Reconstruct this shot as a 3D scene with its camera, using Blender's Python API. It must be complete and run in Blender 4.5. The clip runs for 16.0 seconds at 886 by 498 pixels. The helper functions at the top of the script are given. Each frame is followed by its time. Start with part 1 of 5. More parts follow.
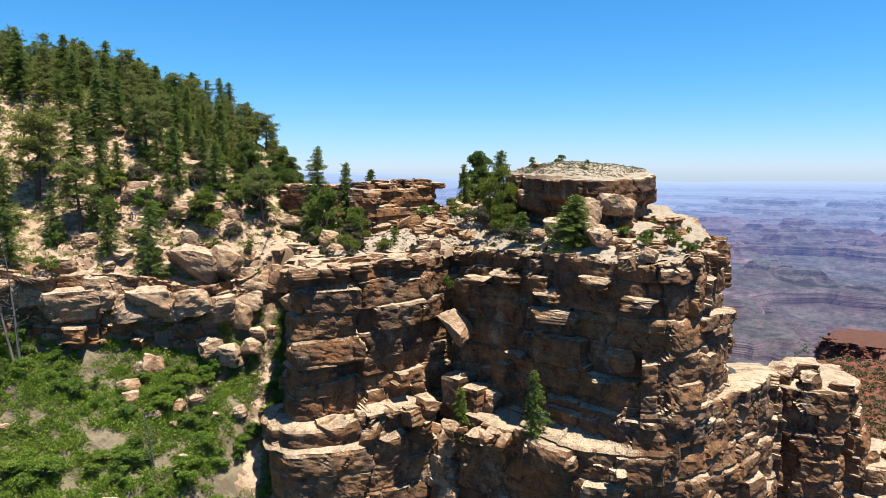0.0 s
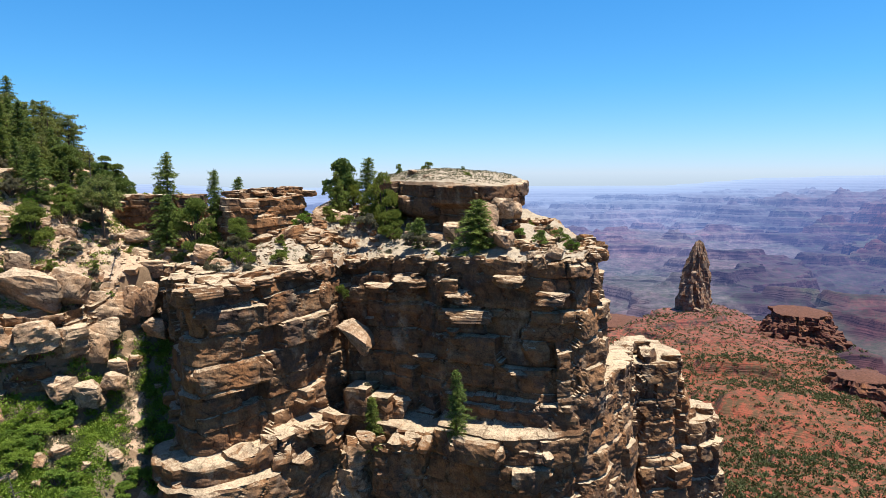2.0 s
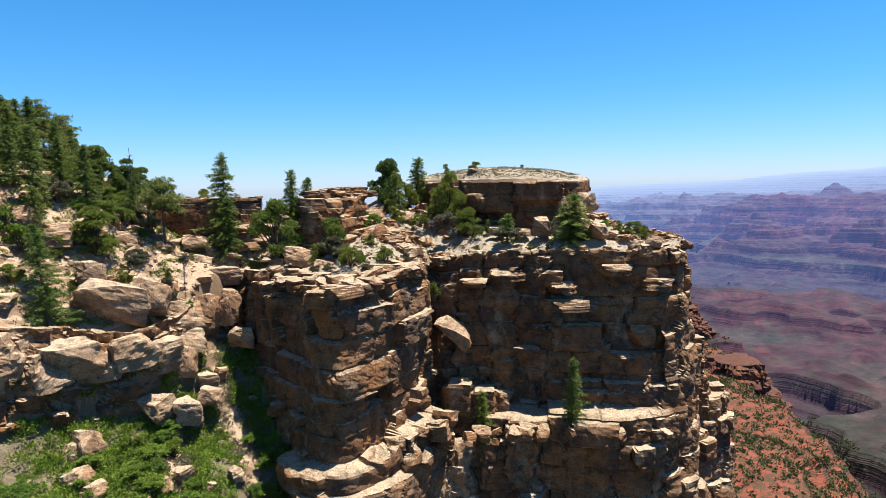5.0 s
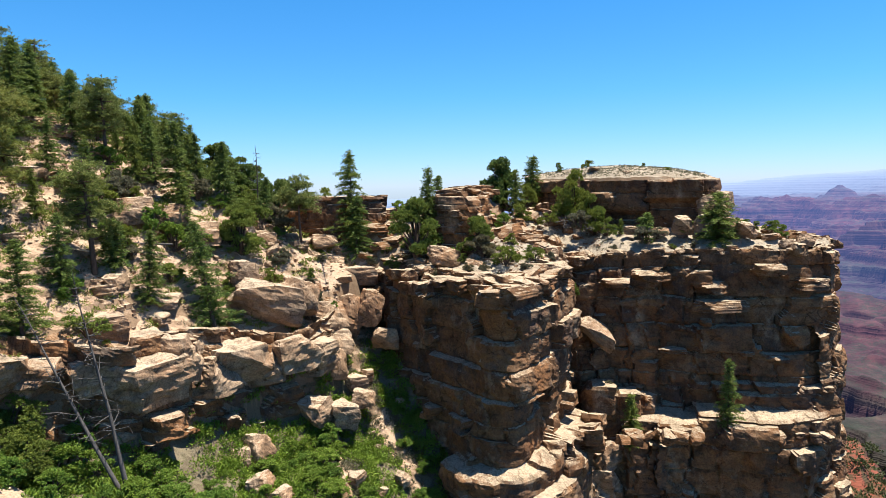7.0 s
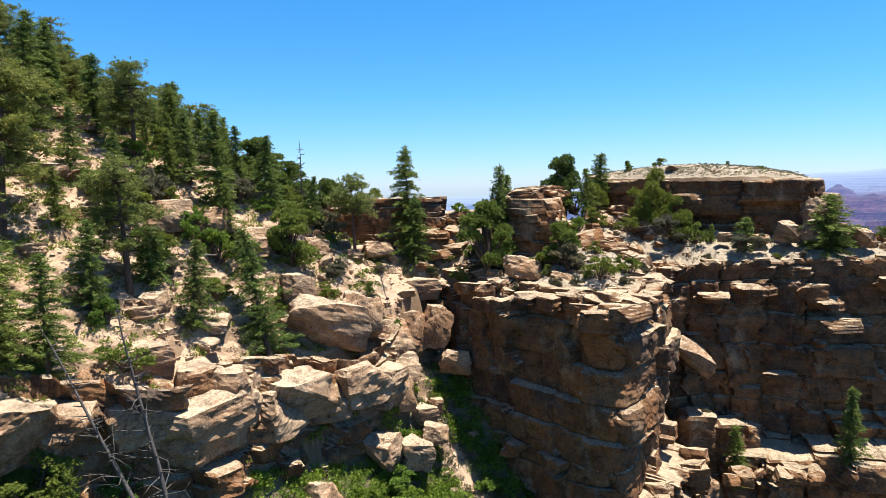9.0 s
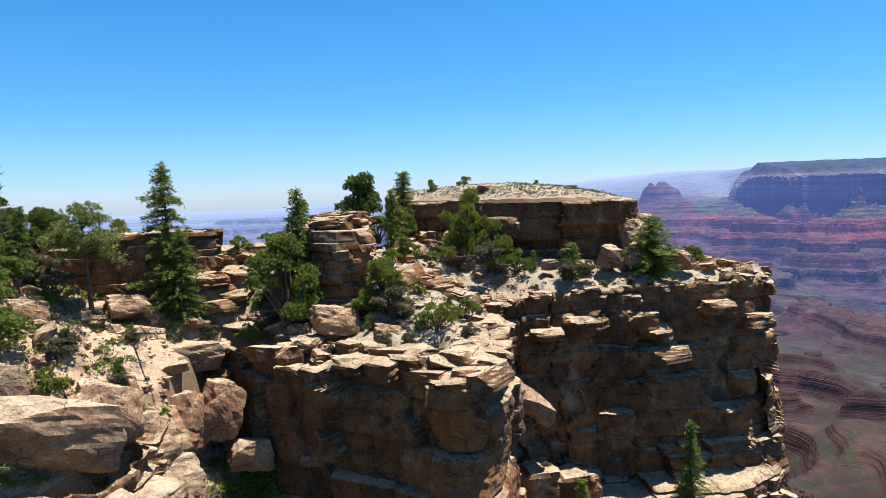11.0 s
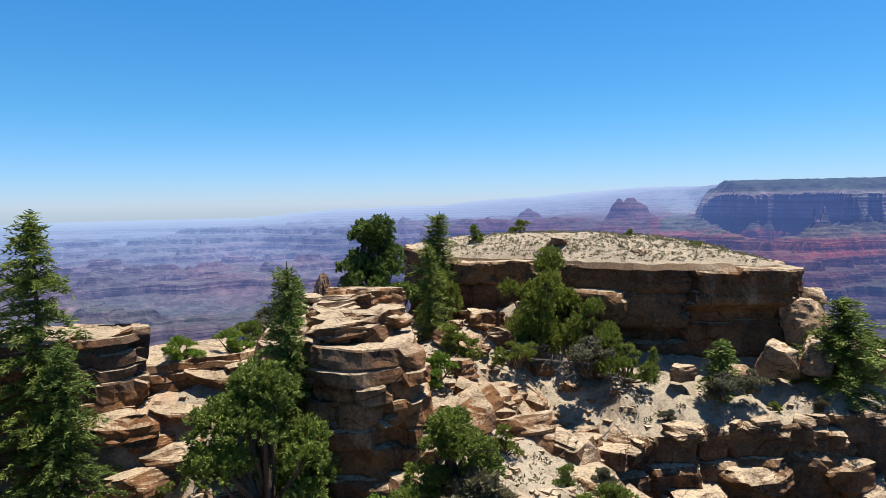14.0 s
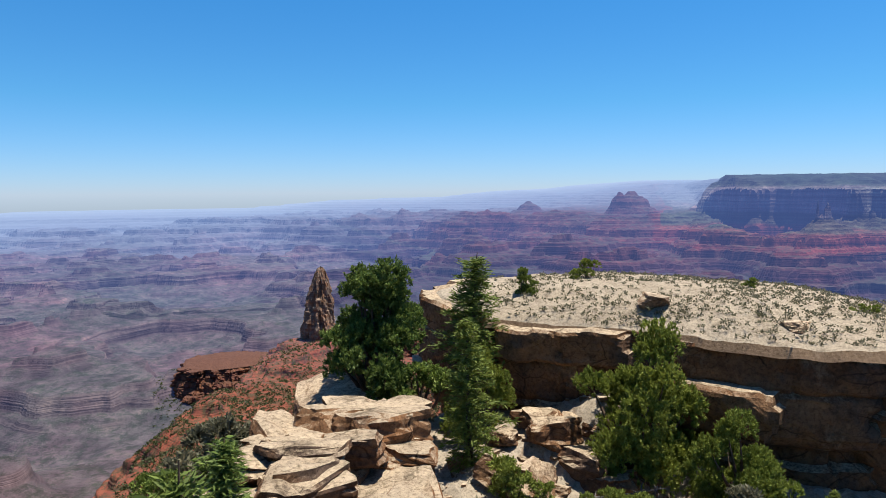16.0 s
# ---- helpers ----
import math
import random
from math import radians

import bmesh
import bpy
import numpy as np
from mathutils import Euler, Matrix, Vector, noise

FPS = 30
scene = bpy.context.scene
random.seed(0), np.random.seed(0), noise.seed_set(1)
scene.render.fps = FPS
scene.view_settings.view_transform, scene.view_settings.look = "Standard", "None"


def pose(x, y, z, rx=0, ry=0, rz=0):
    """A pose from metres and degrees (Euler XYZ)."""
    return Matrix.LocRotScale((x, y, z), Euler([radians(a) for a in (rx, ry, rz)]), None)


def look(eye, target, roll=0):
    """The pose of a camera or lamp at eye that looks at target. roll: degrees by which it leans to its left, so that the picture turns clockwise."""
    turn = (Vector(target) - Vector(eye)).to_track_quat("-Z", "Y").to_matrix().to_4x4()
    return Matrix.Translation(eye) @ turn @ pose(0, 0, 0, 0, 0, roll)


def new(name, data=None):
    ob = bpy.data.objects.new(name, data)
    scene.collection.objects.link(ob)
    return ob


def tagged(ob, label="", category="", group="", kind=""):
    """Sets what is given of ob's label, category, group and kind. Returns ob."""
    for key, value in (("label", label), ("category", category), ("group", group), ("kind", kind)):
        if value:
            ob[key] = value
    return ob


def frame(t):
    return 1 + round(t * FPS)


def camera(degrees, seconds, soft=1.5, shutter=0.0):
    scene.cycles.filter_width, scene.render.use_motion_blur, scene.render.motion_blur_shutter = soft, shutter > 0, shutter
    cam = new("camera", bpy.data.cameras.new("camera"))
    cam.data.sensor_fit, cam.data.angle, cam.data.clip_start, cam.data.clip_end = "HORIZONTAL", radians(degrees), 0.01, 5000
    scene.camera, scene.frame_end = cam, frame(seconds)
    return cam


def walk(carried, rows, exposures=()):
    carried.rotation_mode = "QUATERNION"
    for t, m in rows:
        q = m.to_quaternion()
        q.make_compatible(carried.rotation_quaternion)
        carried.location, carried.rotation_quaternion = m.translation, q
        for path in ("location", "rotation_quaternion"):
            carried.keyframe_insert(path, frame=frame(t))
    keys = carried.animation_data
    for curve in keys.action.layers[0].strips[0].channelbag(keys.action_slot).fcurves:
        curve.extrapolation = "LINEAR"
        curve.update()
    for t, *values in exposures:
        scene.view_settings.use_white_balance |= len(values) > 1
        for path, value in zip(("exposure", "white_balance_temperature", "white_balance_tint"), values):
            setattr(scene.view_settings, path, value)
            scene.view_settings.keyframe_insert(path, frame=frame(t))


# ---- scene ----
cam = camera(67.3, 16.0, soft=0.8)
PATH = [
    (0, (53.851, 17.122, 0.299), (52.708, 18.745, 0.056), -0.1),
    (0.5, (49.765, 14.922, 0.379), (48.769, 16.64, 0.14), -0.2),
    (1, (45.521, 12.743, 0.355), (44.688, 14.546, 0.121), -0.2),
    (1.5, (40.94, 10.549, 0.338), (40.282, 12.424, 0.109), -0.3),
    (2, (36.115, 8.521, 0.283), (35.633, 10.449, 0.059), -0.4),
    (2.5, (31.11, 6.738, 0.272), (30.778, 8.698, 0.051), -0.6),
    (3, (26.068, 5.366, 0.127), (25.874, 7.345, -0.088), -0.8),
    (3.2, (23.922, 4.889, 0.067), (23.778, 6.872, -0.147), -0.8),
    (5.3, (2.677, 2.363, -1.383), (2.581, 4.352, -1.577), -1.3),
    (5.5, (0.637, 2.311, -1.424), (0.536, 4.299, -1.616), -1.4),
    (6, (-4.617, 2.066, -1.448), (-4.718, 4.055, -1.639), -1.4),
    (6.5, (-9.468, 2.325, -1.492), (-9.564, 4.314, -1.683), -1.3),
    (7, (-13.669, 3.463, -1.409), (-13.764, 5.451, -1.599), -1.3),
    (7.5, (-17.268, 5.323, -1.269), (-17.363, 7.312, -1.461), -1.2),
    (8, (-20.038, 7.73, -1.281), (-20.133, 9.719, -1.473), -1.2),
    (8.5, (-22.163, 10.841, -1.214), (-22.26, 12.829, -1.406), -1.1),
    (9, (-23.472, 14.324, -0.973), (-23.555, 16.312, -1.167), -1.2),
    (9.5, (-24.7, 18.166, -0.627), (-24.655, 20.156, -0.823), -1.4),
    (10, (-25.693, 22.341, -0.479), (-25.406, 24.311, -0.669), -1.7),
    (10.2, (-25.938, 23.952, -0.408), (-25.551, 25.905, -0.593), -1.8),
    (12.3, (-27.564, 45.362, 2.289), (-26.844, 47.22, 2.124), -1.6),
    (12.5, (-27.312, 47.28, 2.453), (-26.591, 49.138, 2.295), -1.5),
    (13, (-26.556, 52.052, 3.098), (-25.832, 53.91, 2.945), -1.3),
    (13.5, (-25.637, 56.829, 3.653), (-24.912, 58.687, 3.505), -1.2),
    (14, (-24.571, 61.679, 4.23), (-23.844, 63.537, 4.087), -0.9),
    (14.5, (-23.388, 66.45, 4.882), (-22.659, 68.307, 4.742), -0.7),
    (15, (-22.179, 71.281, 5.519), (-21.447, 73.137, 5.383), -0.5),
    (15.5, (-20.9, 76.01, 6.214), (-20.169, 77.866, 6.07), -0.6),
    (16, (-19.612, 80.726, 6.88), (-18.882, 82.58, 6.711), -0.4),
]
walk(cam, [(t, look(eye, target, roll)) for t, eye, target, roll in PATH], [(0.0, 1.06), (3.0, 1.04), (6.5, 1.14), (9.0, 1.2), (10.2, 1.14), (12.5, 0.86), (14.5, 0.82), (16.0, 0.76)])

# ---- world and light ----
SUN_EL, SUN_AZ = 75.0, 88.0          # degrees above the horizon; clockwise from +y
world = bpy.data.worlds.new("sky_world")
scene.world = world
world.use_nodes = True
wn, wl = world.node_tree.nodes, world.node_tree.links
sky = wn.new("ShaderNodeTexSky")
sky.sky_type, sky.sun_disc = "NISHITA", False
sky.sun_elevation, sky.sun_rotation = radians(SUN_EL), radians(SUN_AZ)
sky.altitude, sky.air_density, sky.dust_density, sky.ozone_density = 1500, 1.0, 0.3, 3.0
coord = wn.new("ShaderNodeTexCoord")
height = wn.new("ShaderNodeSeparateXYZ")
wl.new(coord.outputs["Generated"], height.inputs[0])
clear = wn.new("ShaderNodeValToRGB")                     # milky by the horizon, deep mountain blue above
clear.color_ramp.elements[0].position, clear.color_ramp.elements[0].color = 0.0, (0.72, 0.89, 1.34, 1)
clear.color_ramp.elements[1].position, clear.color_ramp.elements[1].color = 0.13, (0.44, 0.99, 1.32, 1)
for at, col in ((0.33, (0.31, 1.08, 1.54, 1)), (0.8, (0.55, 0.80, 1.05, 1))):
    clear.color_ramp.elements.new(at).color = col
wl.new(height.outputs[2], clear.inputs[0])
tint = wn.new("ShaderNodeMix")
tint.data_type, tint.blend_type = "RGBA", "MULTIPLY"
tint.inputs[0].default_value = 1.0
wl.new(sky.outputs[0], tint.inputs[6])
wl.new(clear.outputs[0], tint.inputs[7])
wl.new(tint.outputs[2], wn["Background"].inputs[0])
wn["Background"].inputs[1].default_value = 0.062
sun = new("sun", bpy.data.lights.new("sun", "SUN"))
sun.data.energy, sun.data.angle, sun.data.color = 5.0, radians(0.53), (1.0, 0.94, 0.83)
se, sa = radians(SUN_EL), radians(SUN_AZ)
sun.matrix_world = look((math.sin(sa) * math.cos(se) * 300, math.cos(sa) * math.cos(se) * 300, math.sin(se) * 300), (0, 0, 0))
scene.view_settings.exposure = 0.98

# ---- materials ----


class Mat:
    """A small builder for procedural node materials in world-sized coordinates."""

    def __init__(self, name, rough=0.9):
        self.m = bpy.data.materials.new(name)
        self.m.use_nodes = True
        self.n, self.l = self.m.node_tree.nodes, self.m.node_tree.links
        self.bsdf = self.n["Principled BSDF"]
        self.bsdf.inputs["Roughness"].default_value = rough
        self.bsdf.inputs["Specular IOR Level"].default_value = 0.2
        self.pos = self.n.new("ShaderNodeNewGeometry").outputs["Position"]
        self.heights = []

    def node(self, kind, inputs=(), operation="", clamp=False):
        nd = self.n.new(kind)
        if operation:
            nd.operation = operation
        if clamp:
            nd.use_clamp = True
        for k, v in dict(inputs).items():
            self.plug(v, nd.inputs[k])
        return nd

    def plug(self, v, sock):
        if isinstance(v, bpy.types.NodeSocket):
            self.l.new(v, sock)
        elif isinstance(v, tuple) and len(v) == 3 and sock.type == "RGBA":
            sock.default_value = (*v, 1)
        else:
            sock.default_value = v

    def noise(self, scale, detail=6, rough=0.6, stretch=(1, 1, 1), seed=0.0):
        mp = self.node("ShaderNodeMapping", {"Vector": self.pos, "Scale": stretch, "Location": (seed, seed * 1.7, seed * 0.3)})
        return self.node("ShaderNodeTexNoise", {"Vector": mp.outputs[0], "Scale": scale, "Detail": detail, "Roughness": rough}).outputs[0]

    def ramp(self, fac, stops):
        r = self.n.new("ShaderNodeValToRGB")
        el = r.color_ramp.elements
        while len(el) < len(stops):
            el.new(0.5)
        for e, (p, c) in zip(el, stops):
            e.position, e.color = p, (*c, 1) if len(c) == 3 else c
        self.l.new(fac, r.inputs[0])
        return r.outputs[0]

    def mix(self, fac, a, b, kind="MIX"):
        nd = self.n.new("ShaderNodeMix")
        nd.data_type, nd.blend_type = "RGBA", kind
        for sock, v in ((nd.inputs[0], fac), (nd.inputs[6], a), (nd.inputs[7], b)):
            self.plug(v, sock)
        return nd.outputs[2]

    def maths(self, op, a, b=0.0, c=0.0, clamp=False):
        nd = self.node("ShaderNodeMath", operation=op, clamp=clamp)
        for k, v in enumerate((a, b, c)):
            self.plug(v, nd.inputs[k])
        return nd.outputs[0]

    def xyz(self, vec):
        return self.node("ShaderNodeSeparateXYZ", {0: vec}).outputs

    def normal(self):
        return self.n.new("ShaderNodeNewGeometry").outputs["Normal"]

    def random(self):
        return self.n.new("ShaderNodeObjectInfo").outputs["Random"]

    def island(self):
        return self.n.new("ShaderNodeNewGeometry").outputs["Random Per Island"]

    def colour(self, c):
        self.l.new(c, self.bsdf.inputs["Base Color"])
        return self

    def bump(self, height, strength, distance):
        self.heights.append((height, strength, distance))
        b = self.node("ShaderNodeBump", {"Height": height, "Strength": strength, "Distance": distance})
        if len(self.heights) > 1:
            self.l.new(self.last.outputs[0], b.inputs["Normal"])
        self.last = b
        self.l.new(b.outputs[0], self.bsdf.inputs["Normal"])
        return self


def rock_material(name, face_a, face_b, top, red=0.0, varnish=0.45):
    """Layered limestone: horizontal bands, stained faces, tops painted paler as if sunlit, cracks and grain."""
    m = Mat(name, 0.93)
    bands = m.noise(0.42, 5, 0.6, (0.06, 0.06, 1.0), 3.1)
    fine = m.noise(1.7, 6, 0.7, (0.22, 0.22, 1.0), 9.4)
    big = m.noise(0.13, 5, 0.65, (1, 1, 0.6), 1.3)
    blotch = m.noise(0.75, 7, 0.7, (1, 1, 0.8), 14.2)
    grain = m.noise(5.5, 8, 0.78)
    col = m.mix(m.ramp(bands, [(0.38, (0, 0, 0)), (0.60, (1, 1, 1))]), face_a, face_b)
    col = m.mix(m.ramp(fine, [(0.46, (0, 0, 0)), (0.66, (0.5, 0.5, 0.5))]), col, tuple(0.55 * v for v in face_b))
    rust = m.ramp(big, [(0.46, (0, 0, 0)), (0.64, (1, 1, 1))])
    col = m.mix(m.maths("MULTIPLY", rust, 0.55 + red), col, (0.34, 0.150, 0.058))
    pale = m.ramp(m.noise(0.3, 6, 0.7, (1, 1, 0.7), 33.0), [(0.55, (0, 0, 0)), (0.68, (0.6, 0.6, 0.6))])
    col = m.mix(pale, col, tuple(0.8 * v for v in top))
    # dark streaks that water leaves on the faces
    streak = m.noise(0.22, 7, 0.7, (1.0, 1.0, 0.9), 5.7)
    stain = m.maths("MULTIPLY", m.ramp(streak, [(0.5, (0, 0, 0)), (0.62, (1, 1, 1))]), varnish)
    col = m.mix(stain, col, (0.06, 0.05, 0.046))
    # upward faces get the paler top colour: sunlight put into the base colour
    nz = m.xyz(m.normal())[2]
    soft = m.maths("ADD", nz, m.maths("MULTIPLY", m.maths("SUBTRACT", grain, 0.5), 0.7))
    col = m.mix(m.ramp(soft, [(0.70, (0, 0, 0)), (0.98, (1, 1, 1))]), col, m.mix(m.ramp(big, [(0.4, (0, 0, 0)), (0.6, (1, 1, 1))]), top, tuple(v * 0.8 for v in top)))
    col = m.mix(0.9, col, m.ramp(blotch, [(0.30, (0.40, 0.38, 0.36)), (0.52, (1.0, 1.0, 1.0)), (0.72, (1.18, 1.16, 1.12))]), "MULTIPLY")
    col = m.mix(0.9, col, m.ramp(grain, [(0.34, (0.38, 0.36, 0.34)), (0.52, (1.0, 1.0, 1.0)), (0.75, (1.25, 1.22, 1.18))]), "MULTIPLY")
    lichen = m.ramp(m.noise(1.1, 8, 0.8, seed=21), [(0.60, (0, 0, 0)), (0.68, (1, 1, 1))])
    col = m.mix(m.maths("MULTIPLY", lichen, 0.45), col, (0.10, 0.095, 0.075))
    # joints: thin cracks between blocks, and finer ones
    warp = m.node("ShaderNodeVectorMath", {0: m.pos, 1: m.node("ShaderNodeVectorMath", {0: m.node("ShaderNodeTexNoise", {"Vector": m.pos, "Scale": 0.6, "Detail": 5}).outputs[1], 1: (1.5, 1.5, 0.9)}, operation="MULTIPLY").outputs[0]}, operation="ADD").outputs[0]
    for size, width, dark in (((0.34, 0.34, 0.62), 0.026, 0.35), ((0.9, 0.9, 2.1), 0.04, 0.6)):
        v = m.node("ShaderNodeTexVoronoi", {"Vector": m.node("ShaderNodeMapping", {"Vector": warp, "Scale": size}).outputs[0], "Scale": 1.0})
        v.feature = "DISTANCE_TO_EDGE"
        crack = m.ramp(v.outputs["Distance"], [(0.0, (0, 0, 0)), (width, (1, 1, 1))])
        some = m.ramp(m.noise(0.5, 3, 0.5, seed=41 + size[0]), [(0.50, (0, 0, 0)), (0.60, (1, 1, 1))])
        crack = m.maths("MAXIMUM", crack, m.maths("SUBTRACT", 1.0, some))
        col = m.mix(1.0, col, m.ramp(crack, [(0.0, (dark, dark * 0.96, dark * 0.9)), (1.0, (1, 1, 1))]), "MULTIPLY")
        m.bump(crack, 0.4, 0.10)
    m.colour(col)
    m.bump(fine, 0.5, 0.12).bump(blotch, 0.6, 0.22).bump(grain, 0.8, 0.08).bump(m.noise(22, 5, 0.7), 0.5, 0.012)
    return m.m


# face colours darkened for shaded walls, top colours paled for sunlit ledges
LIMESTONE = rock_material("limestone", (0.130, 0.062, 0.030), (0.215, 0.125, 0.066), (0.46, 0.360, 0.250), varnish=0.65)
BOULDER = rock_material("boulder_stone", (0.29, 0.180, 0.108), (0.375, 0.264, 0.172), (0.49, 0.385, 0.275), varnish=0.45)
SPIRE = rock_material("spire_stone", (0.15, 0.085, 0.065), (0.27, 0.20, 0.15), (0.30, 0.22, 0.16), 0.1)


def soil_material(name, a, b, spots, steep=(0.24, 0.16, 0.10)):
    m = Mat(name, 0.97)
    big = m.noise(0.16, 6, 0.6)
    mid = m.noise(1.3, 7, 0.7, seed=4)
    grain = m.noise(7, 6, 0.75, seed=8)
    col = m.mix(m.ramp(big, [(0.35, (0, 0, 0)), (0.65, (1, 1, 1))]), a, b)
    col = m.mix(m.ramp(mid, [(0.53, (0, 0, 0)), (0.66, (0.8, 0.8, 0.8))]), col, spots)
    nz = m.xyz(m.normal())[2]
    bare = m.maths("ADD", nz, m.maths("MULTIPLY", m.maths("SUBTRACT", mid, 0.5), 0.3))
    col = m.mix(m.ramp(bare, [(0.55, (1, 1, 1)), (0.68, (0, 0, 0))]), col, steep)
    col = m.mix(0.75, col, m.ramp(grain, [(0.36, (0.45, 0.43, 0.4)), (0.55, (1, 1, 1))]), "MULTIPLY")
    m.colour(col).bump(mid, 0.7, 0.14).bump(grain, 0.8, 0.05)
    return m.m


SOIL = soil_material("slope_soil", (0.48, 0.355, 0.245), (0.42, 0.285, 0.190), (0.26, 0.185, 0.13))
SAND = soil_material("pale_sand", (0.36, 0.302, 0.230), (0.305, 0.250, 0.184), (0.17, 0.136, 0.098))


# darkened base colour, so less light bounces from the hollow onto the cliff
LITTER = soil_material("scrub_soil", (0.165, 0.136, 0.087), (0.205, 0.164, 0.107), (0.078, 0.074, 0.040), (0.15, 0.117, 0.075))


def leaf_material(name, dark, light, dry=None):
    m = Mat(name, 0.6)
    tone = m.ramp(m.island(), [(0.0, dark), (0.75, light), (1.0, dry or light)])
    tone = m.mix(m.maths("MULTIPLY", m.random(), 0.45), tone, (light[0] * 1.25, light[1] * 0.95, light[2] * 0.6))
    patch = m.noise(0.7, 3, 0.5)
    m.colour(m.mix(m.ramp(patch, [(0.35, (0.0, 0.0, 0.0)), (0.7, (0.45, 0.45, 0.45))]), tone, dark))
    thin = m.n.new("ShaderNodeBsdfTranslucent")
    m.l.new(m.bsdf.inputs["Base Color"].links[0].from_socket, thin.inputs["Color"])
    both = m.n.new("ShaderNodeMixShader")
    both.inputs[0].default_value = 0.34
    m.l.new(m.bsdf.outputs[0], both.inputs[1])
    m.l.new(thin.outputs[0], both.inputs[2])
    m.l.new(both.outputs[0], m.n["Material Output"].inputs["Surface"])
    return m.m


FIR = leaf_material("fir_needles", (0.042, 0.074, 0.020), (0.185, 0.255, 0.060))
PINE = leaf_material("pine_needles", (0.060, 0.090, 0.026), (0.225, 0.275, 0.075), (0.25, 0.24, 0.095))
JUNIPER = leaf_material("juniper_leaves", (0.055, 0.092, 0.020), (0.225, 0.290, 0.060))
OAK = leaf_material("oak_leaves", (0.050, 0.110, 0.018), (0.19, 0.31, 0.048), (0.26, 0.29, 0.075))
RIDGE_GREEN = leaf_material("ridge_scrub_leaves", (0.030, 0.045, 0.020), (0.075, 0.10, 0.042))
SAGE = leaf_material("sage_leaves", (0.09, 0.095, 0.062), (0.17, 0.17, 0.115), (0.20, 0.165, 0.10))


def bark_material(name, a, b):
    m = Mat(name, 0.95)
    g = m.noise(6, 6, 0.7, (1, 1, 0.2))
    m.colour(m.ramp(g, [(0.3, a), (0.7, b)])).bump(g, 0.8, 0.06)
    return m.m


BARK = bark_material("bark", (0.055, 0.036, 0.026), (0.15, 0.10, 0.07))
DEADWOOD = bark_material("grey_deadwood", (0.045, 0.040, 0.038), (0.13, 0.118, 0.11))

# ---- noise on arrays ----


def h1(i, seed=0):
    """A number in 0..1 from whole numbers."""
    v = np.sin((np.asarray(i, float) + seed * 17.37) * 127.1 + 3.7) * 43758.5453
    return v - np.floor(v)


def h2(i, j, seed=0):
    v = np.sin(np.asarray(i, float) * 127.1 + np.asarray(j, float) * 311.7 + seed * 74.7 + 1.3) * 43758.5453
    return v - np.floor(v)


def h3(i, j, k, seed=0):
    v = np.sin(np.asarray(i, float) * 127.1 + np.asarray(j, float) * 311.7 + np.asarray(k, float) * 74.7 + seed * 269.5) * 43758.5453
    return v - np.floor(v)


def n2(x, y, seed=0):
    i, j = np.floor(x), np.floor(y)
    u, v = x - i, y - j
    u, v = u * u * (3 - 2 * u), v * v * (3 - 2 * v)
    return 2 * ((h2(i, j, seed) * (1 - u) + h2(i + 1, j, seed) * u) * (1 - v) + (h2(i, j + 1, seed) * (1 - u) + h2(i + 1, j + 1, seed) * u) * v) - 1


def n3(x, y, z, seed=0):
    k = np.floor(z)
    w = z - k
    w = w * w * (3 - 2 * w)

    def layer(kk):
        i, j = np.floor(x), np.floor(y)
        u, v = x - i, y - j
        u, v = u * u * (3 - 2 * u), v * v * (3 - 2 * v)
        return (h3(i, j, kk, seed) * (1 - u) + h3(i + 1, j, kk, seed) * u) * (1 - v) + (h3(i, j + 1, kk, seed) * (1 - u) + h3(i + 1, j + 1, kk, seed) * u) * v

    return 2 * (layer(k) * (1 - w) + layer(k + 1) * w) - 1


def fbm2(x, y, octaves=5, seed=0, gain=0.5):
    total, amp = 0, 1.0
    for o in range(octaves):
        total = total + amp * n2(x * 2**o + 13.1 * o, y * 2**o - 7.7 * o, seed + o)
        amp *= gain
    return total


def fbm3(x, y, z, octaves=4, seed=0, gain=0.5):
    total, amp = 0, 1.0
    for o in range(octaves):
        total = total + amp * n3(x * 2**o + 13.1 * o, y * 2**o - 7.7 * o, z * 2**o + 3.3 * o, seed + o)
        amp *= gain
    return total


def smooth(a, b, x):
    t = np.clip((x - a) / (b - a), 0, 1)
    return t * t * (3 - 2 * t)


# ---- mesh helpers ----


def fast_mesh(name, verts, faces, material, flat=True):
    """A mesh from arrays: faces all of one size."""
    verts, faces = np.asarray(verts, np.float32), np.asarray(faces, np.int32)
    me = bpy.data.meshes.new(name)
    k = faces.shape[1]
    me.vertices.add(len(verts))
    me.vertices.foreach_set("co", verts.ravel())
    me.loops.add(faces.size)
    me.loops.foreach_set("vertex_index", faces.ravel())
    me.polygons.add(len(faces))
    me.polygons.foreach_set("loop_start", np.arange(len(faces), dtype=np.int32) * k)
    me.polygons.foreach_set("use_smooth", np.full(len(faces), not flat))
    me.update(calc_edges=True)
    me.materials.append(material)
    return me


def grid_faces(rows, cols, closed=False):
    i, j = np.meshgrid(np.arange(rows - 1), np.arange(cols if closed else cols - 1), indexing="ij")
    j2 = (j + 1) % cols
    return np.stack([i * cols + j, i * cols + j2, (i + 1) * cols + j2, (i + 1) * cols + j], -1).reshape(-1, 4)


def part(name, me, parent, label="", at=None):
    ob = new(name, me)
    ob.parent = parent
    if at is not None:
        ob.matrix_basis = at
    return tagged(ob, label) if label else ob


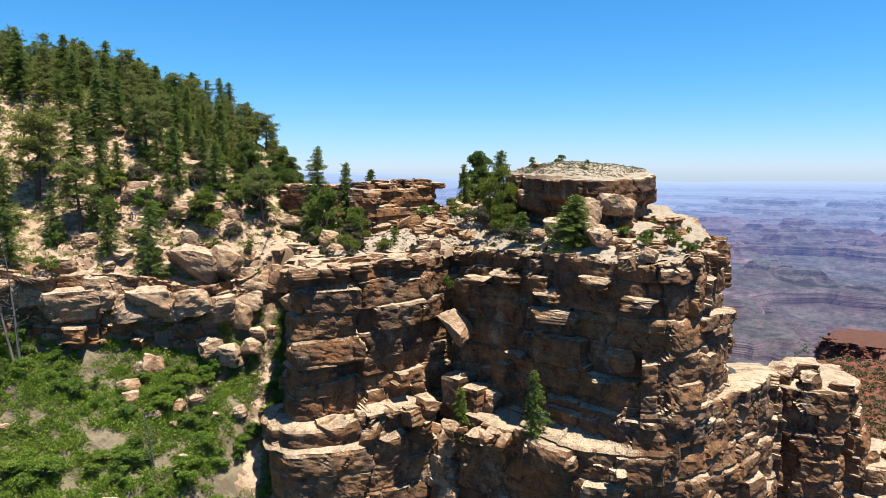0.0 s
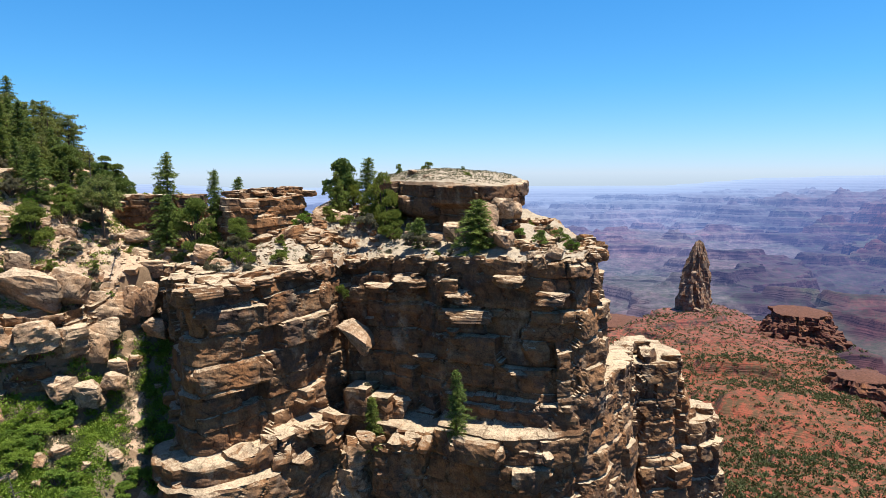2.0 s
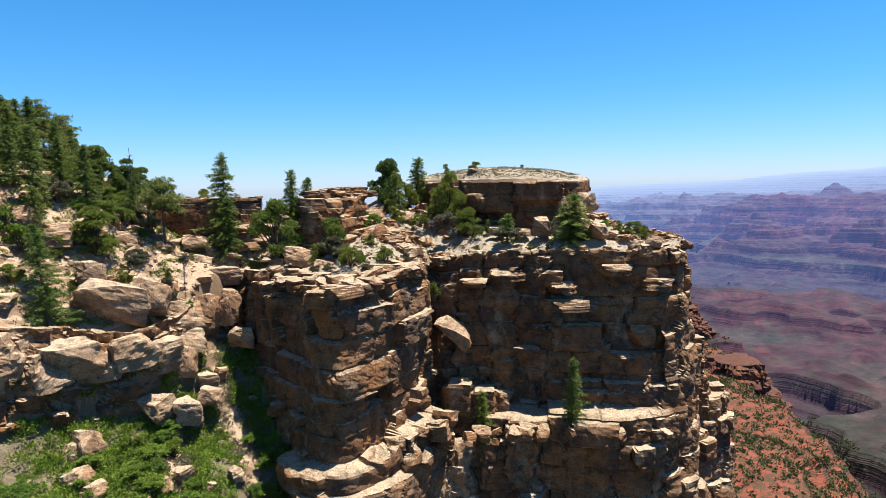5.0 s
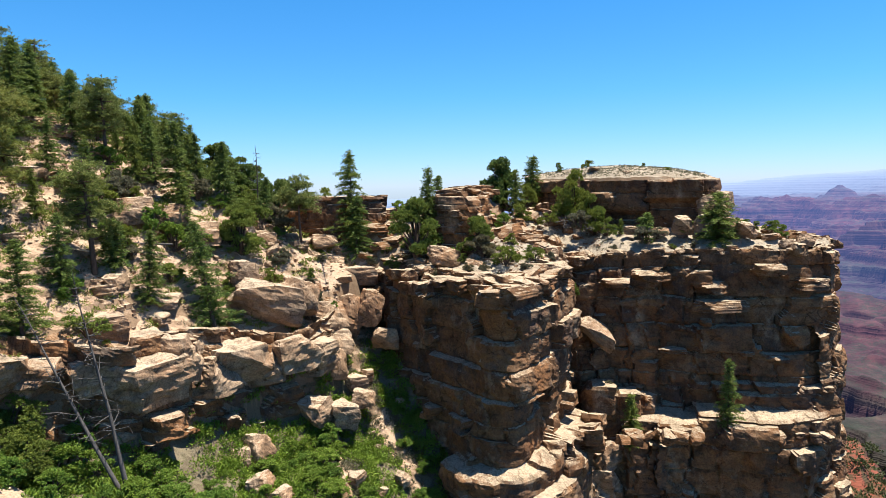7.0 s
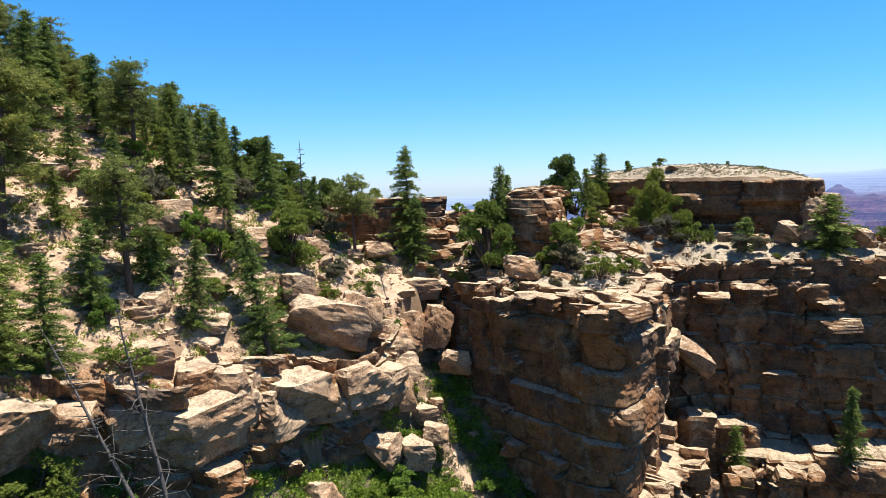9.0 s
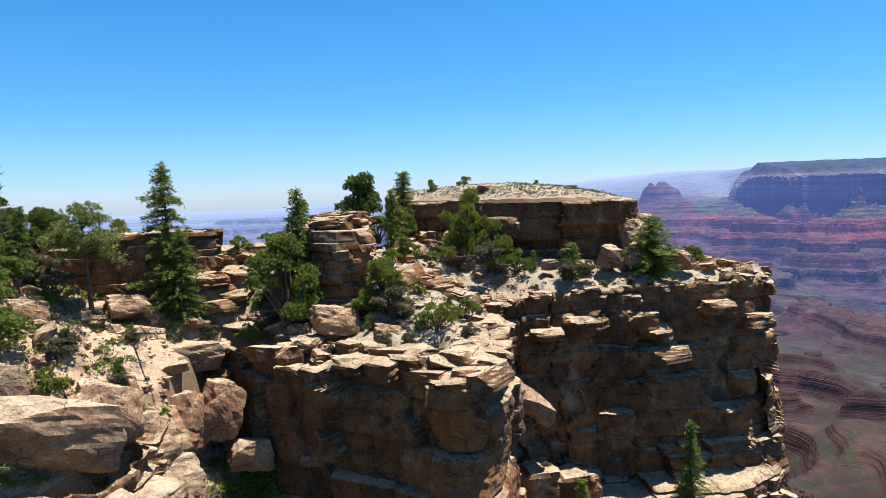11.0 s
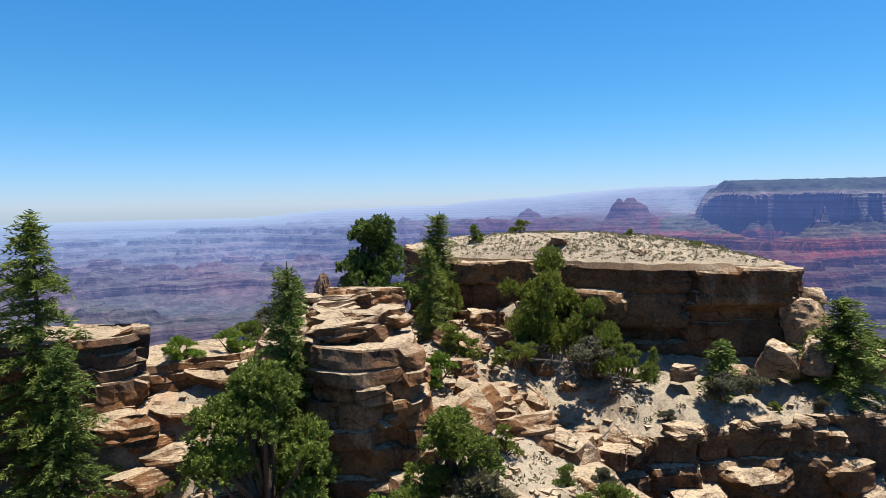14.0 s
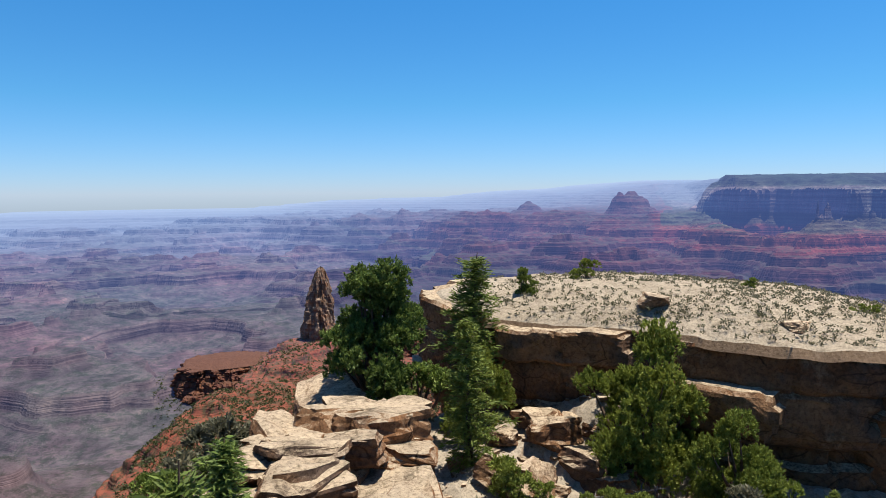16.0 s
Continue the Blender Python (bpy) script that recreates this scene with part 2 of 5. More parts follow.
def thing(name, label, category, at=None, group="", kind=""):
    ob = new(name)
    ob.empty_display_size = 0.3
    if at is not None:
        ob.matrix_basis = at
    return tagged(ob, label, category, group, kind)


# ---- the lie of the land ----


def steps(z, size, sharp=0.75, phase=0.0):
    """Benches and risers: a slope cut into steps."""
    q = z / size + phase
    i = np.floor(q)
    f = q - i
    return (i + (1 - sharp) * f + sharp * smooth(0.35, 0.65, f) - phase) * size


def rim_y(x):
    """The cliff's edge, seen from the gulf in front of it."""
    return np.interp(x, [-27, -24.6, -21.6, -16.4, -12, -9, -4.6, -1.8, -0.6, 2.5, 9, 15, 28, 34], [94.5, 91.6, 87.4, 81.8, 76.4, 76.4, 84.6, 92, 97, 96.4, 95.2, 93, 90.9, 92.5])


def band_x(y):
    """Where the rock band runs along the hillside."""
    return np.interp(y, [44, 51, 57.5, 62, 68, 73.5, 77.5, 81, 85, 89, 93], [-66, -60, -52, -46, -43.2, -39.5, -35.5, -32.5, -31.5, -32, -30])


def slope_z(x, y):
    """The hillside with its hollow, and the hill that goes on up into the forest."""
    z0 = -12 + (np.clip(y, 20, 90) - 68) * 0.5
    k = np.interp(y, [60, 78, 92], [0.97, 0.93, 0.62])
    d = x + 51
    z = z0 - np.where(d > 0, k * d, np.interp(y, [60, 85, 100, 120], [0.7, 0.62, 0.42, 0.3]) * d)
    z = np.where(z > 14, 14 + (z - 14) * 0.35, z)
    z = z - 1.1 * np.maximum(x + 15, 0)
    q = x - band_x(y)
    z = z - 5.0 * smooth(0.0, 1.5, q) * smooth(15, 5, q)
    lo = np.interp(x, [-30, -22, -5, 20], [-37, -40, -62, -80]) + 0.04 * (y - 60)
    return np.where(z < lo + 6, lo + 6 * np.exp((z - lo - 6) / 6), z)


def top_z(x, y):
    """The top of the point, from the rim up to the foot of the cap rock."""
    d = np.maximum(y - rim_y(x), -2)
    zr = np.interp(x, [-24, -10, 0, 10, 34], [-13.0, -13.0, -12.4, -11.4, -10.9])
    lean = np.interp(x, [-4, 4], [0.20, 0.40])
    near = np.interp(x, [-4, 4], [26.0, 8.0])
    mound = 3.4 * np.exp(-(((x - 0.5) / 5.5) ** 2 + ((y - 110.5) / 4.5) ** 2))
    return mound + zr + lean * np.minimum(d, near) + 0.10 * np.clip(d - near, 0, 20) - 0.36 * np.maximum(x - 22, 0) * smooth(2, 7, d)


def land_z(x, y, drop=True):
    """All the near ground; drop: past the rim it lies at the cliff's foot."""
    s, t = slope_z(x, y), top_z(x, y)
    z = np.where(x < -26, s, s + (t - s) * smooth(-26, -22, x))
    if drop:
        z = np.where((x > -27) & (y < rim_y(x) + 0.4), s, z)
    # the saddle behind rises to its ledge and falls away beyond it
    saddle = smooth(-48, -40, x) * smooth(-16, -20, x) * smooth(93.5, 97, y)
    z = z + saddle * np.maximum(np.interp(y, [96.5, 101, 105], [-13.2, -7.8, -5.6]) - z, 0)
    back = np.interp(x, [-100, -70, -58, -44, -20, -8, 10, 34], [135, 121, 113, 110, 107, 116, 128, 118])
    z = z - np.maximum(y - back, 0) * 1.15
    return z


def rough_land(x, y, drop=True):
    z = land_z(x, y, drop) + 0.55 * fbm2(x * 0.16, y * 0.16, 5, 3)
    ledge = smooth(0.0, 0.35, fbm2(x * 0.06, y * 0.06, 3, 77)) * smooth(-34, -24, z)
    cut = steps(z + 0.8 * fbm2(x * 0.2, y * 0.2, 3, 78), 1.9, 0.6)
    return z + (cut - z) * 0.25 * ledge + 0.35 * fbm2(x * 0.5, y * 0.5, 3, 79) + 0.13 * fbm2(x * 1.1, y * 1.1, 3, 8)


# ---- cliffs ----


def wash(x, y):
    """Bare sandy runnels that come down through the hollow."""
    a = np.abs(x - np.interp(y, [72, 77, 82, 84.5, 86, 88, 92], [-17, -20.9, -24.8, -26.9, -28.3, -29.8, -30.6]) - 0.5 * n2(y * 0.4, y * 0, 3))
    b = np.abs(x - np.interp(y, [66, 72.5, 76.4, 79], [-24, -28, -30, -32.2]) - 0.6 * n2(y * 0.4, y * 0 + 5, 3)) + 3 * smooth(79, 81, y)
    return np.minimum(a, b) + 3 * smooth(72, 66, y)


def rim_top(x, y):
    return rough_land(x, y, False)


def resample(pts, step, closed):
    p = np.array(list(pts) + ([pts[0]] if closed else []), float)
    for _ in range(2):                                  # round the corners a little
        q = 0.8 * p[:-1] + 0.2 * p[1:]
        r = 0.2 * p[:-1] + 0.8 * p[1:]
        mid = np.stack([q, r], 1).reshape(-1, p.shape[1])
        p = np.vstack([mid, mid[:1]]) if closed else np.vstack([p[:1], mid, p[-1:]])
    s = np.r_[0, np.cumsum(np.linalg.norm(np.diff(p[:, :2], axis=0), axis=1))]
    at = np.arange(0, s[-1], step)
    return np.stack([np.interp(at, s, p[:, k]) for k in range(p.shape[1])], 1), at


def cliff_mesh(name, pts, z_bottom, material, seed, closed=False, step=0.3, bed=(0.7, 2.0), block=(1.6, 5.0), bulge=0.45, tiers=(), batter=0.05, inward=(0.7, 1.8, 4.0), top=None, fine=0.3, share=None, ledge=0.4):
    """A wall of beds and blocks along an outline of (x, y, top z), walked with the rock on the left hand side.
    tiers: (z, out) pairs, by how far the wall stands out below that height."""
    line, s = resample(pts, step, closed)
    n = len(line)
    tang = (np.roll(line, -1, 0) - np.roll(line, 1, 0))[:, :2] if closed else np.gradient(line[:, :2], axis=0)
    nrm = np.stack([tang[:, 1], -tang[:, 0]], 1)
    k = 7
    for _ in range(2):
        pad = np.vstack([nrm[-k:], nrm, nrm[:k]]) if closed else np.vstack([np.repeat(nrm[:1], k, 0), nrm, np.repeat(nrm[-1:], k, 0)])
        nrm = np.stack([np.convolve(pad[:, c], np.ones(2 * k + 1) / (2 * k + 1), "valid") for c in (0, 1)], 1)
    nrm /= np.linalg.norm(nrm, axis=1)[:, None] + 1e-9
    rng = np.random.RandomState(seed)
    z_top = line[:, 2].max()
    edges = [z_top + 0.4]
    while edges[-1] > z_bottom:
        thin = rng.rand() < 0.15 or z_top - edges[-1] < 1.6
        edges.append(edges[-1] - (rng.uniform(bed[0], 0.6 * bed[0] + 0.4 * bed[1]) if thin else rng.uniform(0.5 * (bed[0] + bed[1]), bed[1])))
    levels, owner = [], []
    for b, (zt, zb) in enumerate(zip(edges[:-1], edges[1:])):
        inner = max(2, int(round((zt - zb) / fine)))
        for f in np.r_[0.012, np.linspace(0.1, 0.9, inner), 0.988]:
            levels.append(zt + (zb - zt) * f)
            owner.append(b)
    levels, owner = np.array(levels), np.array(owner)
    z_off = line[:, 2] - z_top
    Z = levels[:, None] + (z_off + 0.5 * (h1(np.floor(s / 3.1), seed + 24) - 0.6))[None, :] * np.exp(-(z_top - levels[:, None]) / 14) + 0.18 * n2(s[None, :] * 0.12, owner[:, None] * 0.7, seed)
    S, B = np.broadcast_to(s[None, :], Z.shape), np.broadcast_to(owner[:, None], Z.shape)
    S = S + 0.9 * n2(S * 0.35, Z * 0.5, seed + 31) + 0.35 * n2(S * 1.3, Z * 1.4, seed + 32)     # joints run askew
    width = block[0] + (block[1] - block[0]) * h1(B, seed + 1)
    u = S / width + 9.7 * h1(B, seed + 2)
    cell = np.floor(u)
    edge = np.minimum(u - cell, 1 - (u - cell)) * width
    pier = 1.9 * block[0] + 2.2
    um = S / pier + 1.1 * n2(S * 0.09, S * 0.0, seed + 6)
    cm = np.floor(um)
    mega = np.floor((z_top - Z) / (2.2 * bed[1]) + 0.9 * h1(cm, seed + 16))
    d = 1.7 * bulge * (h2(cm, mega, seed + 7) - 0.5)
    d = d + 2.0 * bulge * (um - cm - 0.5) * (h2(cm, mega, seed + 17) - 0.5) * 2
    d = d + 1.15 * ledge * bulge * (h1(B, seed + 4) - 0.5) * (0.3 + smooth(-0.3, 0.4, n2(S * 0.13, B * 1.7, seed + 33)))
    d = d + 0.7 * bulge * (h2(cell, B, seed + 5) - 0.5) + 0.8 * bulge * (u - cell - 0.5) * (h2(cell, B, seed + 25) - 0.5)
    d = d + bulge * 1.5 * (h2(cell, B, seed + 15) > 0.965) - bulge * 1.0 * (h2(cell, B, seed + 18) > 0.90)
    d = d - 0.45 * bulge * np.exp(-((edge / 0.17) ** 2)) * (h2(cell, B, seed + 19) > 0.35)
    d = d - 0.7 * bulge * np.exp(-((np.minimum(um - cm, 1 - um + cm) * pier / 0.22) ** 2)) * (h2(cm, mega, seed + 20) > 0.5)
    frac = np.array([(edges[o] - z) / (edges[o] - edges[o + 1]) for o, z in zip(owner, levels)])[:, None]
    d = d - (0.25 + 0.4 * min(1.0, ledge)) * bulge * (np.exp(-((frac / 0.05) ** 2)) + np.exp(-(((1 - frac) / 0.04) ** 2))) * (0.35 + 0.65 * (h2(np.floor(S / 6), B, seed + 21) > 0.45))
    d = d + 0.7 * bulge * (0.5 - frac) * (h2(cell, B, seed + 22) - 0.35)
    d = d + batter * (z_top - Z)
    for zt, out in tiers:
        here = share(line[:, 0])[None, :] if share else 1.0
        d = d + out * here * (0.75 + 0.5 * h2(cm, zt, seed + 23)) * smooth(0.5, -0.5, Z - zt - 2.2 * (h2(cm, zt, seed + 8) - 0.5))
    X0, Y0 = line[None, :, 0] + nrm[None, :, 0] * d, line[None, :, 1] + nrm[None, :, 1] * d
    d2 = 0.5 * bulge * fbm3(X0 * 0.2, Y0 * 0.2, Z * 0.26, 3, seed + 9) + 0.17 * min(1.0, bulge) * fbm3(X0 * 1.1, Y0 * 1.1, Z * 1.9, 3, seed + 10)
    d2 = d2 + 0.10 * min(1.0, bulge) * (h3(np.floor(X0 * 0.9 + 0.4 * n2(Z, Y0)), np.floor(Y0 * 0.9), np.floor(Z * 1.7 + 0.5 * n2(X0 * 0.6, Y0 * 0.6)), seed) - 0.5)
    chip = np.maximum(0, n3(X0 * 0.7, Y0 * 0.7, Z * 0.9, seed + 11) - 0.25)
    d2 = d2 - 0.7 * bulge * chip
    X, Y = X0 + nrm[None, :, 0] * d2, Y0 + nrm[None, :, 1] * d2
    P = np.stack([X, Y, Z + 0.06 * n2(X * 1.1, Y * 1.1, seed + 12)], -1)
    rows = []
    for w in sorted(inward, reverse=True):
        q = line[:, :2] - nrm * w
        zz = top(q[:, 0], q[:, 1]) if top else np.maximum(line[:, 2] + 0.4, P[0, :, 2])
        rows.append(np.stack([q[:, 0], q[:, 1], zz + 0.12 * n2(q[:, 0] * 0.9, q[:, 1] * 0.9, seed) - (0.25 if w == max(inward) else 0)], 1))
    P = np.concatenate([np.array(rows), P], 0)
    return fast_mesh(name, P.reshape(-1, 3), grid_faces(P.shape[0], n, closed), material)

# ---- distance: canyon, ridge, plateau ----


RED_ROCK = rock_material("red_sandstone", (0.10, 0.034, 0.028), (0.17, 0.066, 0.048), (0.12, 0.055, 0.038), 0.0)


def polar(x, y):
    return np.hypot(x, y), np.degrees(np.arctan2(x, y))


def ridge_z(x, y):
    """The red bench behind the point: it carries the spire and breaks off on both sides."""
    right = np.interp(y, [100, 350, 600, 850, 1016, 1100], [70, 199, 251, 270, 225, 190]) + 14 * fbm2(x / 60, y / 60, 4, 35)
    left = np.interp(y, [100, 350, 600, 800, 980, 1100], [-170, -110, -50, 25, 105, 130]) + 12 * fbm2(x / 60, y / 60, 4, 36)
    cz = np.interp(y, [90, 130, 200, 300, 350, 500, 700, 850, 1016, 1120, 1300], [-62, -88, -120, -148, -158, -165, -181, -194, -194, -225, -440])
    over, under = np.maximum(x - right, 0), np.maximum(left - x, 0)
    z = cz - 0.07 * np.maximum(x - right + 70, 0) - 0.10 * np.maximum(left + 60 - x, 0) - 1.25 * over - 0.75 * under
    return z + 8 * fbm2(x * 0.014, y * 0.014, 5, 31) - 9 * np.abs(fbm2(x / 45, y / 75, 3, 38)) * smooth(-30, 20, np.maximum(x - right, left - x))


# cuts through the canyon by bearing: (distance, height) from the gulf to the skyline
CUTS = [
    (-14, [600, 1200, 1500, 2000, 2250, 2275, 2800, 3000, 3600, 3680, 3760, 3850, 4200, 4900], [-620, -540, -500, -435, -404, -378, -358, -340, -290, -236, -208, -204, -190, -98]),
    (4, [600, 1300, 1600, 2000, 2300, 2325, 2800, 3100, 3500, 3580, 3660, 3800, 4300, 4900], [-620, -545, -500, -430, -384, -352, -330, -300, -262, -200, -172, -165, -150, -92]),
    (12, [600, 1300, 1500, 2000, 2600, 3000, 3020, 3500, 3560, 3700, 4300, 4900], [-620, -540, -490, -400, -310, -262, -225, -190, -155, -148, -110, -43]),
    (21, [600, 1250, 1500, 1850, 1900, 2050, 2070, 2500, 2700, 3000, 3050, 3250, 3300, 3500, 4000, 4400, 4900], [-600, -405, -372, -350, -262, -250, -225, -208, -215, -170, -120, -112, -92, -90, -95, -60, -22]),
    (30, [600, 1250, 1500, 1750, 1800, 1950, 1970, 2250, 2270, 2500, 2900, 3000, 3300, 3900, 4300, 4900], [-560, -390, -370, -345, -245, -232, -205, -188, -155, -150, -140, -95, -86, -80, -20, 35]),
    (38, [600, 1250, 1600, 1800, 2100, 2300, 2500, 2900, 3400, 3900, 4200, 4900], [-500, -400, -350, -270, -215, -185, -140, -92, -75, -40, 45, 80]),
    (40.6, [600, 1300, 1800, 1900, 2250, 2450, 2640, 2900, 3400, 3900, 4200, 4900], [-500, -430, -266, -244, -176, -128, -96, -80, -72, -30, 50, 83]),
    (43.4, [600, 1300, 1800, 1900, 2250, 2450, 2640, 2700, 2770, 2930, 4900], [-500, -430, -262, -240, -172, -121, -74, -8, 24, 66, 84]),
]


def canyon(x, y):
    """Height, and the share of the way up through the beds."""
    r, az = polar(x, y)
    az = np.clip(np.abs(az + 14) - 14, -14, 60) + 1.1 * fbm2(x / 260, y / 260, 4, 43)
    warp = fbm2(x / 900, y / 900, 5, 41)
    gully = np.abs(fbm2(x / 620, y / 620, 4, 47))
    spur = np.abs(fbm2(x / 230, y / 230, 4, 48, 0.42))
    calm = smooth(4500, 3900, r)
    q = r + calm * (190 * warp - 160 * (gully - 0.3)) - 200 * (spur - 0.3) * smooth(39, 42, az) * smooth(3400, 2900, r)
    heights = [np.interp(q, c[1], c[2]) for c in CUTS]
    keys = np.array([c[0] for c in CUTS], float)
    z = heights[0]
    for k in range(1, len(CUTS)):
        z = z + (heights[k] - heights[k - 1]) * np.clip((az - keys[k - 1]) / (keys[k] - keys[k - 1]), 0, 1)
    # temples and buttes that stand by themselves: place, top, foot, radius
    for bx, by, bt, bf, br in ((1020, 2440, -140, -222, 230), (1535, 2905, -36, -92, 90), (1835, 2520, 6, -88, 120), (1760, 2500, 2, -90, 90), (2010, 2330, -60, -130, 90), (620, 2350, -268, -372, 330), (330, 2900, -262, -330, 300), (1420, 2080, -128, -196, 240), (2120, 2060, -84, -150, 110)):
        d = np.hypot(x - bx, y - by) * (1 + 0.35 * fbm2(x / 120, y / 120, 4, 59)) / br
        z = np.maximum(z, np.interp(d, [0, 0.12, 0.2, 0.55, 0.62, 1.0, 1.04, 1.7], [bt, bt, bt + 0.15 * (bf - bt), bt + 0.45 * (bf - bt), bt + 0.7 * (bf - bt), bf, bf - 30, bf - 160]))
    # spurs and washes, then the hard beds that stand as cliffs between slopes
    rough = calm * np.maximum(smooth(-70, -130, z), smooth(40, 43, az) * smooth(50, 0, z)) * np.interp(az, [6, 18], [0.7, 1.0])
    z = z + rough * (120 * (0.28 - gully) + 62 * (0.28 - spur) + 12 * (0.3 - np.abs(fbm2(x / 75, y / 75, 3, 49))))
    low_in, low_out = [-700, -372, -330, -262, -256, -225, -220, -190, -185, -150, -146, -110], [-700, -376, -292, -262, -238, -226, -208, -192, -172, -152, -132, -108]
    plain = np.interp(z, low_in + [120], low_out + [120])
    wall = np.interp(z, low_in + [-75, -66, 18, 70, 120], low_out + [-84, 8, 26, 70, 100])
    z = plain + (wall - plain) * smooth(40, 42.5, az)
    beds = steps(z + 4 * fbm2(x / 300, y / 300, 3, 65), 13, 0.72)
    z = z + (beds - z) * smooth(-290, -270, z) * smooth(10, -10, z) * 0.8
    z = z + calm * 2.0 * fbm2(x / 25, y / 25, 3, 67)
    share = np.clip((z + 350 + np.interp(az, [8, 20], [-150, 0])) / 400, 0, 1.1)
    return z, np.minimum(share, 0.43 + 0.7 * smooth(37.5, 40, az))


def far_parts(x, y):
    near = ridge_z(x, y)
    cut = smooth(-0.55, -0.1, fbm2(x / 90, y / 90, 3, 72)) * smooth(-90, -130, near) + smooth(-175, -215, near)
    near = near + (steps(near + 3 * fbm2(x / 30, y / 30, 3, 73), 11, 0.92) - near) * np.clip(cut, 0, 1)
    z, f = canyon(x, y)
    bed = np.where(near > z, -1.0, f)
    z = np.maximum(near, z)
    return z - 200 * smooth(150, 60, y) * smooth(0, 60, x + 200), bed


def far_z(x, y):
    return far_parts(x, y)[0]


def canyon_material():
    """Red slopes near by; farther off strata from the floor to the rim, with blue haze painted over them."""
    m = Mat("hazed_canyon_strata", 0.97)
    bed = m.node("ShaderNodeAttribute")
    bed.attribute_name = "bed"
    bed = bed.outputs["Fac"]
    wob = m.noise(0.006, 5, 0.6)
    h = m.maths("ADD", bed, m.maths("MULTIPLY", m.maths("SUBTRACT", wob, 0.5), 0.10))
    strata = m.ramp(h, [(0.0, (0.205, 0.150, 0.135)), (0.02, (0.180, 0.128, 0.118)), (0.035, (0.080, 0.048, 0.056)), (0.24, (0.110, 0.060, 0.060)), (0.27, (0.120, 0.100, 0.068)), (0.30, (0.115, 0.050, 0.046)), (0.43, (0.150, 0.060, 0.048)), (0.46, (0.210, 0.052, 0.038)), (0.57, (0.300, 0.080, 0.048)), (0.60, (0.120, 0.105, 0.060)), (0.69, (0.100, 0.095, 0.055)), (0.715, (0.30, 0.265, 0.22)), (0.90, (0.27, 0.24, 0.20)), (0.94, (0.055, 0.070, 0.036)), (1.0, (0.035, 0.052, 0.026))])
    nz = m.xyz(m.normal())[2]
    thin = m.noise(0.10, 5, 0.65, (0.02, 0.02, 1.0))
    flat = m.ramp(nz, [(0.70, (0, 0, 0)), (0.92, (1, 1, 1))])
    strata = m.mix(m.maths("SUBTRACT", 1.0, m.maths("MULTIPLY", flat, 0.8)), strata, m.ramp(thin, [(0.36, (0.42, 0.38, 0.42)), (0.50, (0.9, 0.86, 0.86)), (0.64, (1.5, 1.4, 1.3))]), "MULTIPLY")
    scrub = m.ramp(m.noise(0.05, 10, 0.92), [(0.46, (0, 0, 0)), (0.56, (1, 1, 1))])
    strata = m.mix(m.maths("MULTIPLY", m.maths("MULTIPLY", scrub, flat), 0.8), strata, (0.045, 0.062, 0.034))
    steep = m.ramp(m.noise(0.022, 8, 0.75, (1, 1, 0.35), 23), [(0.42, (0.55, 0.52, 0.55)), (0.56, (1.0, 1.0, 1.0)), (0.68, (1.7, 1.6, 1.45))])
    strata = m.mix(0.8, strata, steep, "MULTIPLY")
    # broad pink washes and grey-green flats
    patch = m.ramp(m.noise(0.0028, 5, 0.6, seed=31), [(0.38, (0.70, 0.82, 0.80)), (0.50, (0.88, 0.88, 0.92)), (0.62, (1.08, 0.88, 0.96))])
    strata = m.mix(1.0, strata, patch, "MULTIPLY")
    # blue tint, then blue-grey mixed in by distance: haze in the base colour
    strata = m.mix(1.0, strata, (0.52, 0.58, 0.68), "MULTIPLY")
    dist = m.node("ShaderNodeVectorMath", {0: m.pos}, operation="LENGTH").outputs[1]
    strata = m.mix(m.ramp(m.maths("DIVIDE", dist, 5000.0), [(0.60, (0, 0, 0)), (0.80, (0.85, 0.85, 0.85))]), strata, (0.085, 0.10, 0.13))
    # red earth of the ridge
    big = m.noise(0.02, 6, 0.65)
    mid = m.noise(0.25, 7, 0.75, seed=6)
    beds = m.noise(0.35, 4, 0.6, (0.05, 0.05, 1.0), 2)
    red = m.mix(m.ramp(big, [(0.35, (0, 0, 0)), (0.65, (1, 1, 1))]), (0.20, 0.050, 0.030), (0.235, 0.074, 0.046))
    red = m.mix(m.ramp(nz, [(0.55, (1, 1, 1)), (0.8, (0, 0, 0))]), red, m.mix(m.ramp(beds, [(0.4, (0, 0, 0)), (0.6, (1, 1, 1))]), (0.07, 0.025, 0.024), (0.16, 0.062, 0.045)))
    red = m.mix(0.7, red, m.ramp(mid, [(0.3, (0.5, 0.5, 0.5)), (0.65, (1, 1, 1))]), "MULTIPLY")
    brush = m.ramp(m.noise(0.16, 9, 0.85, seed=12), [(0.47, (0, 0, 0)), (0.53, (1, 1, 1))])
    red = m.mix(m.maths("MULTIPLY", brush, 0.75), red, (0.032, 0.042, 0.022))
    col = m.mix(m.ramp(m.maths("ADD", bed, 1.0), [(0.4, (1, 1, 1)), (0.6, (0, 0, 0))]), strata, red)
    m.colour(col)
    # haze painted as a blue glow of the rock that grows with distance
    haze_glow = m.ramp(m.maths("DIVIDE", dist, 5000.0), [(0.14, (0, 0, 0)), (0.28, (0.024, 0.042, 0.125)), (0.50, (0.066, 0.112, 0.32)), (0.66, (0.100, 0.172, 0.45)), (0.76, (0.135, 0.230, 0.53)), (0.86, (0.20, 0.325, 0.66)), (0.94, (0.30, 0.45, 0.78)), (1.0, (0.44, 0.62, 0.94))])
